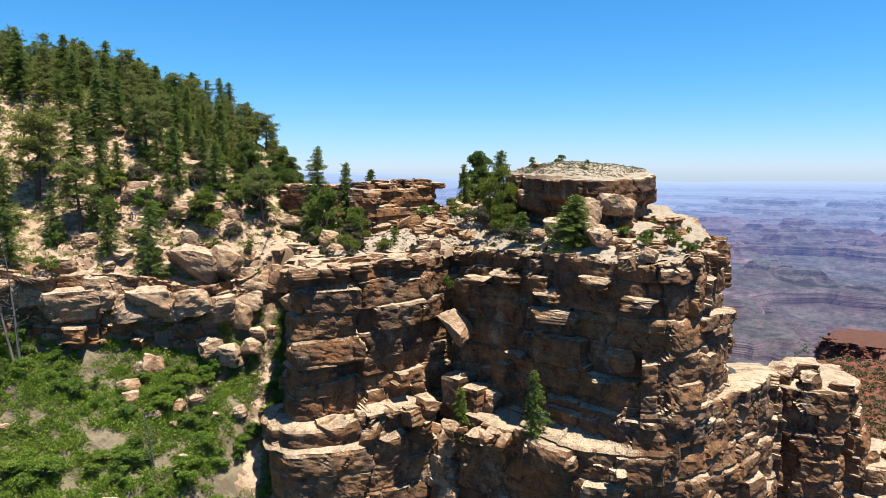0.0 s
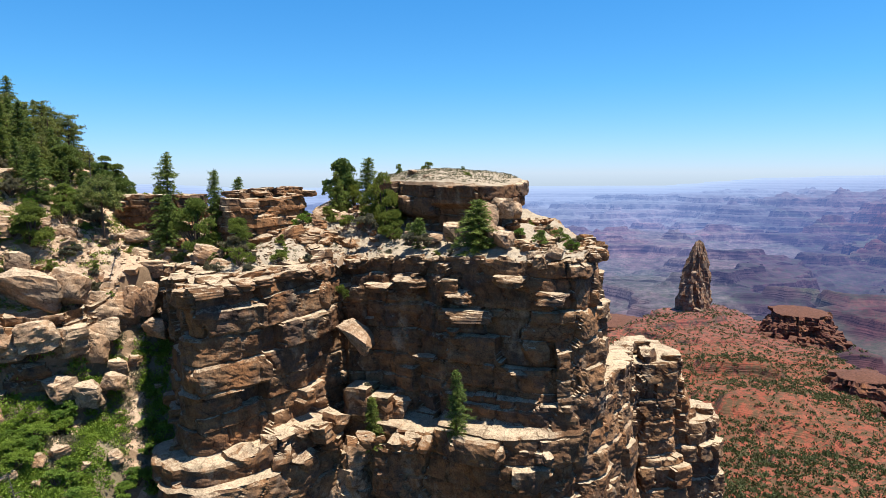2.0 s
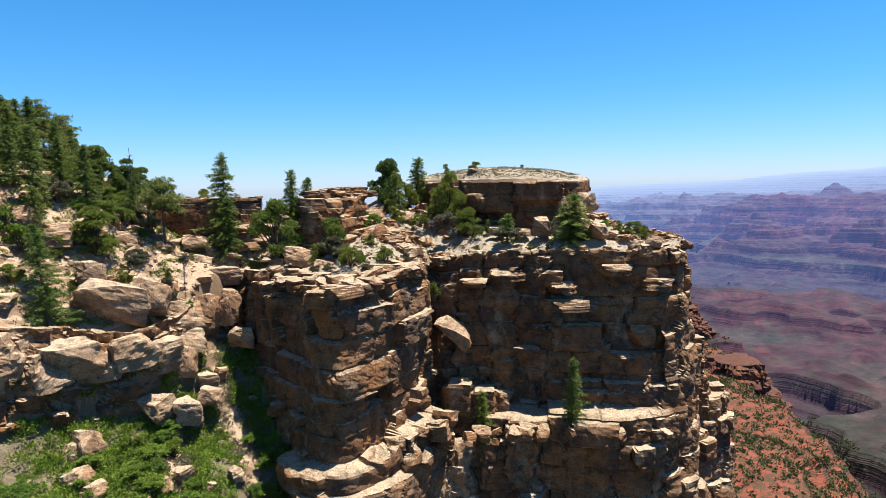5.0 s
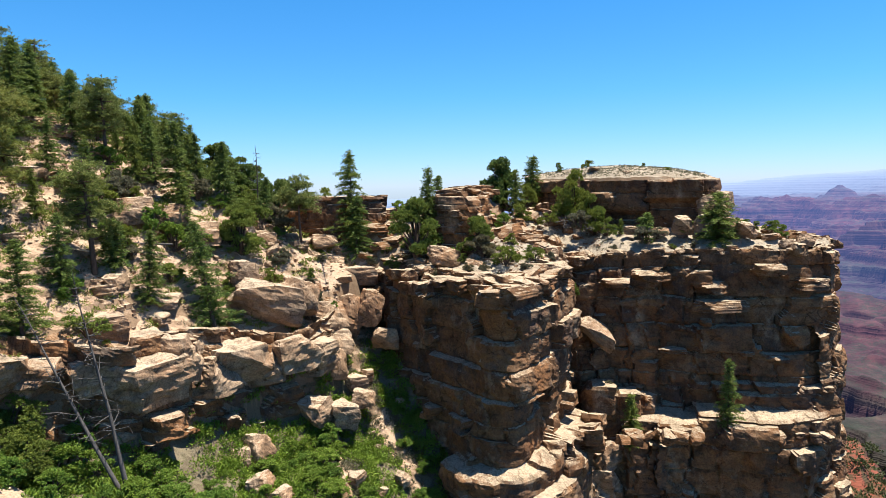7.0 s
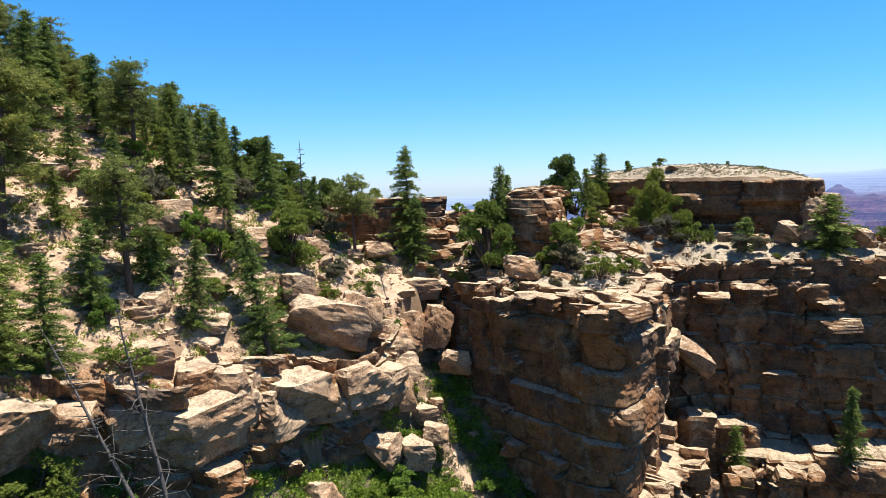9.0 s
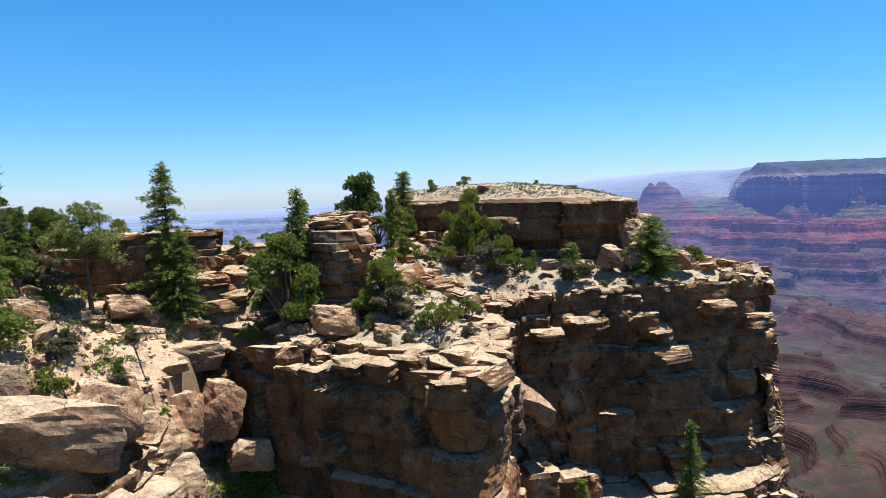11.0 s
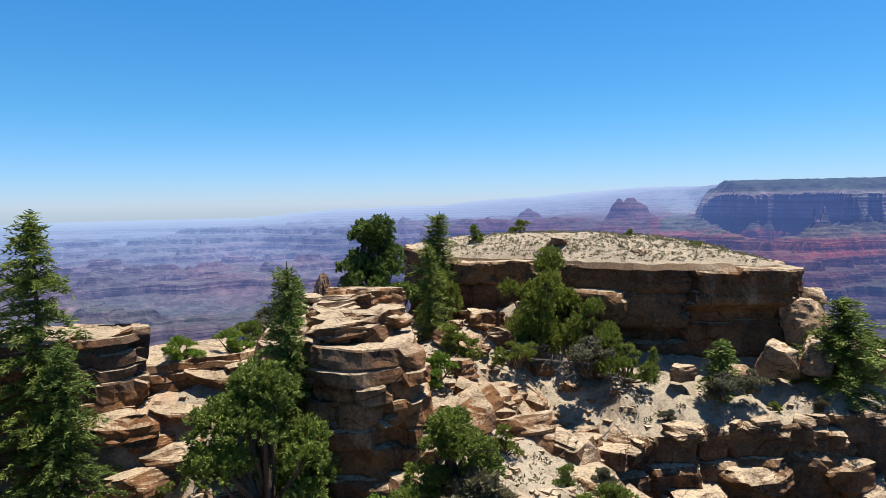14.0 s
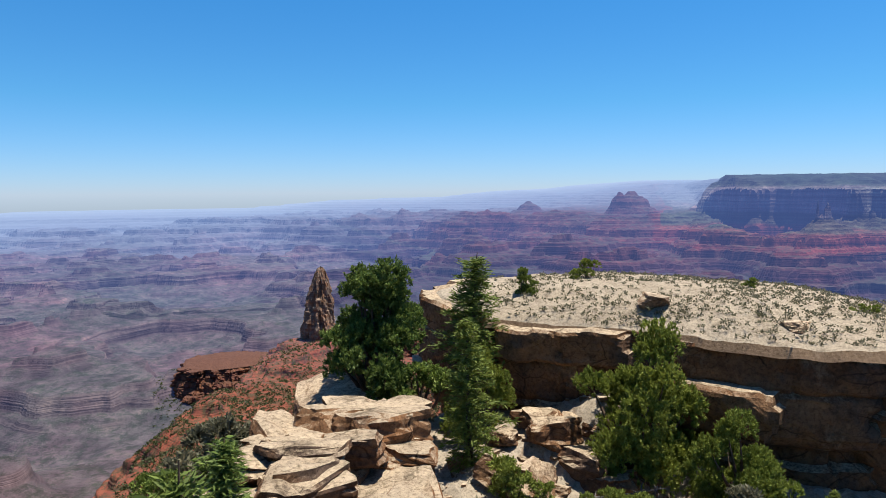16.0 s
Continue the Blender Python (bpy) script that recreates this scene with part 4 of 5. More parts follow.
def plant(kind, x, y, h, z=None, label="", wide=1.0, group="", lean=None):
    trunk, crown = KINDS[kind][plant_rng.randint(len(KINDS[kind]))]
    k = h / NOMINAL[kind]
    name, lab, cat = WORDS[kind]
    z = ground_at(x, y) - 0.12 if z is None else z
    tip = lean or (plant_rng.uniform(-3, 3), plant_rng.uniform(-3, 3))
    m = pose(x, y, z, tip[0], tip[1], 0) @ pose(0, 0, 0, 0, 0, plant_rng.uniform(0, 360)) @ Matrix.Diagonal((k * wide, k * wide, k, 1))
    ob = thing(name, label or lab, cat, m, group)
    part("trunk", trunk, ob)
    part("crown", crown, ob)
    return ob


# trees and bushes that stand by themselves on the point and saddle
for kind, x, y, z, h, wide in (
    ("fir", -31.4, 100.0, -12.3, 16.4, 0.95), ("fir", -30.8, 98.2, -12.8, 10.5, 1.1), ("slim_fir", -19.8, 95.2, -8.8, 10.2, 0.95), ("juniper", -21.3, 92.6, -11.0, 8.2, 0.95),
    ("wide_fir", 19.3, 95.0, -10.4, 7.3, 1.5), ("young_fir", 10.3, 97.2, -9.9, 4.2, 1.25), ("juniper", 1.6, 107.6, -8.2, 9.8, 0.75), ("juniper", 4.2, 103.4, -9.2, 6.8, 0.75), ("bush", 5.4, 101.6, -9.2, 3.4, 0.9),
    ("round_pine", -9.2, 117.6, -6.2, 9.4, 0.85), ("bush", -7.6, 115.0, -6.0, 3.6, 1.2), ("slim_fir", -4.1, 115.8, -5.2, 8.6, 1.5), ("slim_fir", -6.9, 109.4, -7.6, 8.4, 1.1), ("juniper", -5.2, 112.6, -6.5, 5.2, 0.8),
    ("juniper", -13.3, 90.2, None, 5.0, 1.1), ("sage", -12.6, 88.2, None, 3.0, 1.2), ("bush", -6.0, 87.9, None, 2.3, 1.1), ("bush", -9.9, 84.6, None, 3.3, 0.9), ("green_bush", -16.4, 91.0, None, 2.2, 1.2), ("bush", -24.8, 93.2, -12.5, 2.0, 1.0),
    ("slim_fir", 18.1, 87.0, -34.4, 10.4, 0.95), ("slim_fir", 6.2, 88.8, -36.2, 7.6, 1.05), ("high_pine", -37.2, 92.8, -11.5, 11.6, 0.95), ("sage", -18.2, 110.0, -6.2, 3.4, 1.0), ("bush", -20.5, 107.0, -6.0, 2.6, 0.9),
    ("young_fir", -18.8, 99.6, -2.6, 2.7, 1.3), ("green_bush", -25.0, 103.4, -5.0, 1.5, 1.4), ("green_bush", -22.0, 104.0, -5.0, 1.6, 1.3), ("bush", 0.9, 118.7, -0.4, 2.3, 0.8), ("bush", 13.4, 112.1, 0.1, 1.3, 0.9), ("bush", 5.9, 119.0, 0.4, 2.0, 0.9),
    ("young_fir", 7.7, 101.5, -9.2, 2.4, 0.9), ("sage", 9.4, 96.4, -9.6, 1.8, 1.2), ("sage", 11.6, 96.2, -9.4, 1.5, 1.2), ("sage", 1.6, 101.0, -8.2, 2.6, 1.1), ("bush", 0.2, 107.4, -7.0, 2.4, 1.0), ("green_bush", -9.4, 102.0, -8.0, 2.4, 1.1), ("bush", -2.6, 103.6, -7.8, 2.6, 1.0),
    ("bush", 27.5, 97.5, -9.0, 1.6, 1.3), ("bush", 29.5, 101.0, -9.2, 1.8, 1.3), ("green_bush", 24.5, 99.0, -8.6, 1.4, 1.2), ("sage", 4.4, 92.6, -30.2, 1.8, 1.3), ("sage", -0.8, 89.4, -34.8, 2.0, 1.4), ("bush", -0.2, 94.8, -17.4, 2.4, 0.7),
    ("bush", -6.6, 105.8, -8.2, 3.4, 1.0), ("green_bush", -11.8, 107.6, -7.4, 2.0, 1.3), ("juniper", -37.0, 104.6, -5.4, 4.6, 1.1), ("round_pine", -42.2, 103.4, -6.0, 6.2, 0.9), ("round_pine", -46.6, 108.0, -6.0, 6.2, 1.0), ("bush", 15.4, 106.0, -0.3, 1.2, 1.0),
):
    plant(kind, x, y, h, z, wide=wide)

# the hillside: firs and pines that can be told apart, then the forest above
for kind, x, y, h in (
    ("pine", -62.3, 67.8, 15.5), ("fir", -68.4, 80.9, 12.3), ("fir", -68.7, 85.8, 9.5), ("pine", -52.7, 69.6, 11.8), ("pine", -59.4, 85.4, 10.8), ("fir", -58.6, 93.5, 8.4), ("fir", -55.4, 93.4, 7.2), ("slim_fir", -50.4, 85.6, 11.0), ("slim_fir", -56.8, 104.0, 7.6), ("round_pine", -51.8, 101.2, 6.8), ("fir", -46.6, 90.4, 8.8), ("fir", -48.0, 71.0, 8.2), ("fir", -54.1, 66.3, 7.6),
    ("fir", -59.8, 71.6, 5.4), ("young_fir", -51.6, 71.4, 5.2), ("fir", -56.0, 57.4, 12.6), ("fir", -53.6, 59.4, 9.6), ("fir", -48.6, 82.2, 6.6), ("juniper", -43.0, 85.6, 6.2), ("bush", -45.8, 94.2, 3.4), ("fir", -54.4, 87.4, 8.2), ("fir", -50.4, 91.0, 7.6), ("juniper", -52.4, 55.2, 5.4), ("juniper", -54.6, 52.4, 5.2), ("green_bush", -52.8, 66.0, 2.2), ("bush", -50.2, 63.4, 3.0),
    ("fir", -58.4, 79.4, 6.5), ("fir", -65.6, 96.0, 9.0), ("pine", -63.4, 90.6, 8.5), ("fir", -66.0, 76.0, 9.0), ("pine", -66.4, 71.0, 8.0), ("fir", -62.6, 78.4, 7.0), ("fir", -61.6, 99.0, 9.0), ("pine", -60.0, 106.6, 8.6), ("fir", -63.8, 104.0, 10.0), ("fir", -60.4, 62.0, 11.0), ("fir", -57.4, 75.2, 7.0), ("fir", -64.4, 86.4, 9.0), ("fir", -55.6, 98.6, 8.0), ("fir", -53.2, 95.8, 7.0),
    ("bush", -56.8, 78.3, 3.6), ("bush", -42.7, 91.1, 3.2), ("bush", -45.2, 84.6, 2.2), ("juniper", -57.8, 57.0, 6.0), ("juniper", -50.5, 54.0, 5.0), ("green_bush", -49.0, 58.6, 2.6), ("round_pine", -50.8, 110.0, 6.0), ("round_pine", -48.0, 104.0, 5.6), ("bush", -39.0, 84.6, 1.8), ("bush", -47.6, 75.6, 2.4), ("sage", -51.0, 74.0, 1.6), ("sage", -44.0, 77.0, 1.4), ("sage", -38.4, 88.0, 1.6), ("bush", -29.0, 91.0, 2.0), ("sage", -40.5, 95.0, 3.0), ("sage", -42.4, 95.6, 2.6),
):
    plant(kind, x, y, h, wide=1.2)
plant("fir", -41.8, 73.6, 14.2, label="leaning green fir rooted on the rock band", wide=1.1, lean=(-14, -16))
for k in range(44):
    x, y = plant_rng.uniform(-60, -42), plant_rng.uniform(74, 104)
    if x > -46 and y < 80:
        continue
    kind = ("fir", "bush", "sage", "green_bush", "bush", "juniper")[k % 6]
    plant(kind, x, y, plant_rng.uniform(3.5, 6.5) if kind == "fir" else plant_rng.uniform(1.4, 3.4), group="growth on the middle slope")
taken = []
while len(taken) < 190:
    x, y = plant_rng.uniform(-118, -55), plant_rng.uniform(46, 128)
    if x > -60 and y < 92 or -78 < x < -58 and y < 96 and plant_rng.rand() < 0.7 or any((x - a) ** 2 + (y - b) ** 2 < 9 for a, b in taken):
        continue
    if plant_rng.rand() > 0.25 + 0.75 * smooth(-58, -72, x) or fbm2(np.array(x * 0.08), np.array(y * 0.08), 2, 91) < -0.35:
        continue
    taken.append((x, y))
    kind = "pine" if plant_rng.rand() < 0.5 else "fir"
    plant(kind, x, y, plant_rng.uniform(7.5, 12) * (0.6 if x > -66 else 0.76 if x > -80 else 1), wide=plant_rng.uniform(1.05, 1.4), group="forest on the hill")

for x, y, z, h, seed, lean, lab in (
    (-45.2, 99.4, -5.2, 10.2, 51, (0.3, 0), "bare grey dead tree standing on the saddle"),
    (-43.2, 55.0, -26.0, 16.4, 52, (-8.4, 0.4), "tall leaning dead tree with broken grey limbs"),
    (-43.0, 55.6, -26.0, 18.2, 53, (-3.2, 0.2), "second dead stem beside the leaning grey tree"),
    (-22.5, 62.0, -39.5, 9.0, 54, (-1.2, 0), "dead grey pole of a tree in the green hollow"),
    (-66.0, 68.0, 4.0, 9.0, 55, (0.6, 0), "dead grey tree among the forest firs"),
):
    trunk, limbs = snag_tree(seed, h, lean, 60 if h > 12 else 24)
    ob = thing("dead_tree", lab, "dead tree", pose(x, y, z))
    part("trunk", trunk, ob)
    for limb in limbs:
        part("limb", limb, ob)

# bleached fallen wood
for x, y, z, rot, length, seed in ((-1.5, 103.4, -7.4, 20, 5.0, 61), (0.8, 102.0, -7.9, -30, 4.0, 62), (-3.8, 105.6, -7.2, 70, 4.5, 63), (2.2, 100.6, -8.3, 10, 3.5, 64), (-34.0, 91.2, -10.6, 35, 5.5, 65), (-48.5, 78.4, -7.6, -40, 7.0, 66)):
    trunk, limbs = snag_tree(seed, length, (0.3, 0), 16)
    ob = thing("fallen_log", "bleached dead branch lying among the stones", "dead wood", pose(x, y, z + 0.15, 84, 0, rot), group="fallen wood on the slope")
    part("trunk", trunk, ob)
    for limb in limbs:
        part("limb", limb, ob)


def scatter(name, label, category, spots, count, leaf, material, seed, r=(0.4, 0.9), flat=0.7):
    """Low growth that nobody could count: one object of leaf clumps."""
    rng = np.random.RandomState(seed)
    n = len(spots)
    d = rng.normal(0, 1, (n, count, 3))
    d /= np.linalg.norm(d, axis=2)[..., None]
    d[..., 2] = np.abs(d[..., 2])
    rad = rng.uniform(*r, (n, 1, 1))
    c = spots[:, None, :] + d * rad * np.array([1, 1, flat]) * rng.uniform(0.5, 1.05, (n, count, 1))
    v = leaves(rng, c.reshape(-1, 3), d.reshape(-1, 3), 1, leaf, leaf * 0.5, 0.3, 0.5)
    return tagged(new(name, leaf_mesh(name, v, material)), label, category, kind="stuff")


def spots_on(land, seed, n, x0, x1, y0, y1, keep):
    rng = np.random.RandomState(seed)
    x, y = rng.uniform(x0, x1, n), rng.uniform(y0, y1, n)
    z = land(x, y)
    ok = keep(x, y, z, rng.rand(n))
    return np.stack([x, y, z], 1)[ok]


scatter("oak_scrub", "dense low bright green oak scrub filling the hollow", "scrub", spots_on(rough_land, 5, 6200, -62, -8, 30, 90, lambda x, y, z, q: (z < -20 - 2.5 * n2(x * 0.15, y * 0.15, 4)) & (z > -48) & (wash(x, y) > 1.7 + 0.7 * n2(y * 0.25, x * 0.25, 6)) & (fbm2(x * 0.3, y * 0.3, 3, 14) > -0.62) & ((x < -26) | (y < rim_y(x) - 1))), 150, 0.29, OAK, 6, (0.5, 1.35), 0.85)
def floor_z(x, y):
    return np.where(y > 23, rough_land(x, y), slope_z(x, y) - 0.4)


scatter("valley_scrub", "dark green scrub over the floor of the valley", "scrub", spots_on(floor_z, 75, 3600, -60, 44, -58, 78, lambda x, y, z, q: (z < -24) & ((x > -10) | (y < 32)) & (y < rim_y(x) - 6)), 46, 0.9, OAK, 76, (1.2, 3.0), 0.8)
scatter("gully_brush", "grey-green brush along the sandy runnel", "scrub", spots_on(rough_land, 55, 5200, -42, -20, 50, 92, lambda x, y, z, q: (z < -17) & (z > -42) & (wash(x, y) < 2.6) & (wash(x, y) > 0.5) & (q < 0.6) & ((x < -26) | (y < rim_y(x) - 1))), 60, 0.24, SAGE, 56, (0.3, 0.8), 0.9)
scatter("dry_brush", "dry grey-green tufts of brush over the stony slope", "scrub", spots_on(rough_land, 15, 2600, -75, 30, 56, 120, lambda x, y, z, q: (z > -24) & (fbm2(x * 0.1, y * 0.1, 3, 24) > -0.1) & ((x < -26) | (y > rim_y(x) + 2)) & ((x < -5) | (y < 100))), 24, 0.22, SAGE, 16, (0.2, 0.55), 0.8)
scatter("green_brush", "scattered low green brush over the hillside", "scrub", spots_on(rough_land, 25, 4600, -110, -34, 46, 120, lambda x, y, z, q: (z > -22) & (q < 0.25 + smooth(-0.3, 0.3, fbm2(x * 0.07, y * 0.07, 3, 34)) + smooth(-56, -66, x))), 60, 0.26, JUNIPER, 26, (0.4, 1.0), 0.8)
pick = np.random.RandomState(35)
scatter("grass_tufts", "tiny dry grass tufts over the pale cap rock", "grass", CAP_TOP[pick.choice(len(CAP_TOP), 2400, p=np.repeat(np.arange(23), len(CAP_TOP) // 23) / np.repeat(np.arange(23), len(CAP_TOP) // 23).sum())] + pick.normal(0, 0.3, (2400, 3)) * (1, 1, 0), 12, 0.14, SAGE, 36, (0.08, 0.22), 0.6)
scatter("ridge_scrub", "dark green scrub and small trees over the red ridge", "scrub", spots_on(far_z, 45, 60000, -60, 330, 150, 1120, lambda x, y, z, q: (z > -290) & (q < (0.30 + 0.70 * smooth(900, 400, y)) * (0.22 + 0.6 * smooth(-0.45, 0.35, fbm2(x * 0.02, y * 0.02, 5, 44))))), 12, 1.7, RIDGE_GREEN, 46, (0.7, 2.3), 0.9)

# ---- stones ----


def rock_mesh(name, seed, box=0.45, layers=0.06, n=9, material=BOULDER):
    """A broken block: between box and ball, with split planes, beds and chips."""
    rng = np.random.RandomState(seed)
    lin = np.linspace(-1, 1, n)
    verts, faces = [], []
    for axis in range(3):
        for sign in (-1, 1):
            a, b = np.meshgrid(lin, lin, indexing="ij")
            p = np.stack([a.ravel(), b.ravel(), np.full(n * n, sign, float)], 1)
            verts.append(np.roll(p, axis + 1, 1) if axis < 2 else p)
            f = grid_faces(n, n)
            faces.append((f if sign > 0 else f[:, ::-1]) + len(faces) * n * n)
    p = np.vstack(verts)
    _, first, back = np.unique(np.round(p * 1000).astype(int), axis=0, return_index=True, return_inverse=True)
    p, quads = p[first], back.reshape(-1)[np.vstack(faces)]
    ball = p / np.linalg.norm(p, axis=1)[:, None]
    p = p * (1 - box) + ball * box * 1.15
    for _ in range(7):                                   # cleave corners away along planes
        d = rng.normal(0, 1, 3) * (1, 1, 0.7)
        d /= np.linalg.norm(d)
        over = np.maximum(p @ d - rng.uniform(0.72, 1.02), 0)
        p = p - over[:, None] * d
    p = p * (1 + layers * 1.6 * (h1(np.floor(p[:, 2] * 3.1 + 0.4 * n2(p[:, 0] * 1.5, p[:, 1] * 1.5, seed)), seed) - 0.5))[:, None] ** np.array([1, 1, 0])
    p = p + 0.13 * fbm3(p[:, 0] * 1.3 + seed, p[:, 1] * 1.3, p[:, 2] * 1.6, 5, seed, 0.55)[:, None] * ball
    return fast_mesh(name, p, quads, material)


BOULDERS = [rock_mesh("boulder", s, 0.30, 0.045, 17) for s in range(101, 107)]
BLOCKS = [rock_mesh("block", s, 0.22, 0.10, material=LIMESTONE) for s in range(111, 118)]


HEAP = []


def boulder(x, y, z, sx, sy, sz, rot=0, tip=(0, 0), mesh=None, label="", group="boulders on the slope", name="boulder"):
    """sizes are full widths; z is the middle. Stones with no group of their own go to the heap."""
    if not group:
        HEAP.append((mesh, pose(x, y, z, tip[0], tip[1], rot) @ Matrix.Diagonal((sx / 2, sy / 2, sz / 2, 1))))
        return None
    me = mesh or BOULDERS[int(h2(round(x), round(y)) * 5.99)]
    ob = new(name, me)
    ob.matrix_basis = pose(x, y, z, tip[0], tip[1], rot) @ Matrix.Diagonal((sx / 2, sy / 2, sz / 2, 1))
    return tagged(ob, label or "pale tan limestone boulder resting on the slope", "boulder", group)


for x, y, z, sx, sy, sz, rot, tip, lab in (
    (-38.6, 80.4, -14.4, 8.4, 5.6, 5.0, 25, (4, 12), "huge tan limestone boulder leaning on the rock band"),
    (-41.3, 81.0, -11.3, 3.2, 2.8, 3.0, 40, (10, 5), "angular grey block balanced on a huge boulder"),
    (-34.9, 82.4, -14.6, 4.4, 4.6, 5.0, 10, (0, 8), "tan limestone boulder wedged beside a larger one"),
    (-32.0, 82.6, -22.9, 5.2, 4.2, 5.4, 30, (12, 18), "tilted squarish tan boulder above the green hollow"),
    (-36.8, 71.0, -29.0, 3.2, 2.6, 3.6, 60, (0, 10), ""), (-38.8, 69.4, -29.4, 2.8, 2.6, 2.4, 20, (0, 0), ""), (-29.4, 79.4, -28.0, 3.6, 3.2, 3.0, 15, (5, 5), ""), (-32.4, 77.6, -27.0, 4.0, 3.2, 3.2, -10, (0, 6), ""), (-27.4, 81.4, -27.0, 2.6, 2.4, 2.4, 0, (8, 0), ""),
    (-17.7, 89.4, -10.5, 4.0, 3.2, 2.3, 35, (8, 10), "large pale boulder on sand beside a pinyon"), (-13.6, 86.2, -11.6, 2.6, 2.2, 1.8, 0, (0, 5), ""), (-20.6, 87.6, -12.2, 2.0, 2.0, 1.4, 50, (0, 0), ""),
    (-49.6, 65.6, -14.4, 4.2, 3.4, 2.8, 30, (6, -6), "greenish grey lichen-covered boulder on the slope"), (-45.4, 66.6, -17.2, 4.4, 4.0, 4.4, 15, (5, 5), "rounded grey boulder in the rock band"), (-42.8, 69.8, -17.6, 3.4, 3.2, 3.6, 0, (0, 8), ""), (-50.6, 69.6, -10.6, 2.2, 2.0, 2.0, 0, (0, 0), ""), (-53.0, 60.4, -17.6, 3.4, 3.0, 2.6, 20, (0, 0), ""), (-56.0, 56.0, -16.0, 3.0, 2.8, 2.4, 50, (0, 6), ""),
    (22.8, 94.4, -8.2, 2.9, 2.6, 2.2, 0, (0, 8), "rounded tan boulder by the rim fir"), (21.4, 96.4, -7.6, 3.0, 2.4, 2.0, 30, (0, 0), "rounded tan boulder by the rim fir"), (20.0, 97.4, -6.6, 2.4, 2.0, 1.8, 60, (0, 0), ""), (29.6, 92.4, -9.6, 2.0, 1.6, 1.4, 0, (0, 20), ""), (27.0, 92.0, -10.0, 1.8, 1.4, 1.0, 20, (0, 0), ""),
    (15.4, 97.2, -7.6, 2.8, 2.4, 2.8, 10, (0, 0), "rusty block fallen below the cap rock"), (18.0, 96.4, -7.4, 3.2, 2.4, 2.4, 40, (5, 0), "rusty block fallen below the cap rock"), (12.4, 98.4, -8.6, 2.4, 1.6, 1.2, 15, (0, 0), ""), (19.6, 98.6, -5.4, 3.4, 3.0, 3.4, 20, (0, 6), "rusty broken block at the end of the cap rock"), (21.2, 100.4, -4.4, 3.0, 3.2, 3.0, 50, (6, 0), "rusty broken block at the end of the cap rock"), (22.6, 103.0, -4.8, 3.0, 3.4, 2.8, 10, (0, 8), "rusty broken block at the end of the cap rock"), (9.6, 105.4, -0.2, 1.6, 1.2, 0.8, 10, (0, 0), "small rusty slab lying on the cap rock"), (5.6, 111.6, 0.6, 1.8, 1.6, 0.9, 40, (0, 0), "small rusty slab lying on the cap rock"), (8.6, 99.6, -8.4, 1.8, 1.4, 1.2, 0, (0, 0), ""),
    (-11.6, 116.6, -6.0, 6.0, 9.0, 2.6, -18, (17, -14), "big pale tilted slab on the edge behind the knob"), (2.6, 93.0, -21.6, 5.6, 3.2, 2.6, -8, (24, 30), "pale tilted slab fallen in the gully"), (-33.4, 95.4, -11.6, 3.0, 2.4, 1.8, 0, (0, 5), ""), (-35.0, 97.4, -9.0, 3.6, 2.6, 2.2, 20, (0, 0), ""), (-29.6, 94.4, -13.6, 4.6, 3.0, 2.6, 15, (0, 0), ""), (-32.6, 92.4, -13.8, 5.0, 3.4, 2.6, -10, (0, 8), ""), (-27.6, 89.6, -17.2, 3.6, 3.4, 4.6, 0, (6, 14), ""), (-30.2, 89.0, -17.6, 3.0, 3.0, 4.4, 45, (0, 10), ""), (-25.6, 88.4, -21.0, 3.4, 3.0, 3.0, 10, (0, 0), ""),
    (-47.4, 83.6, -6.6, 4.4, 3.4, 2.8, 30, (0, 0), ""), (-50.6, 82.0, -4.4, 4.2, 3.0, 3.0, 10, (0, 0), ""), (-53.6, 79.6, -3.6, 4.6, 3.4, 3.2, 35, (0, 0), ""), (-44.8, 88.6, -6.6, 4.0, 3.0, 2.4, 0, (0, 0), ""), (-41.6, 90.0, -7.8, 3.6, 2.6, 2.0, 15, (0, 6), ""),
):
    boulder(x, y, z, sx, sy, sz, rot, tip, label=lab)

# stones among the scrub, and broken ledges on the hillside
hr = np.random.RandomState(29)
for k in range(44):
    y = hr.uniform(46, 86)
    x = hr.uniform(-52, -17) if k % 3 else -29.5 + (88 - y) * 0.28 + hr.uniform(-2.5, 2.5)
    z = ground_at(x, y)
    if z > -21 or (x > -26 and y > rim_y(x) - 3):
        continue
    size = 0.7 + 1.8 * hr.rand() ** 2
    boulder(x, y, z + 0.42 * size, size * 1.3, size, size * 0.9, hr.uniform(0, 180), (hr.uniform(-12, 12), hr.uniform(-12, 12)), BOULDERS[k % 6], "weathered stone among the oak scrub", "boulders in the scrub")
for k in range(34):
    x, y = hr.uniform(-74, -40), hr.uniform(62, 104)
    if ground_at(x, y) < -16:
        continue
    size = hr.uniform(1.4, 3.6)
    boulder(x, y, ground_at(x, y) + 0.1 * size, size * 1.4, size * 0.9, size * 0.55, hr.uniform(-30, 30), (hr.uniform(-6, 6), hr.uniform(-6, 6)), BLOCKS[k % 7], "", "")

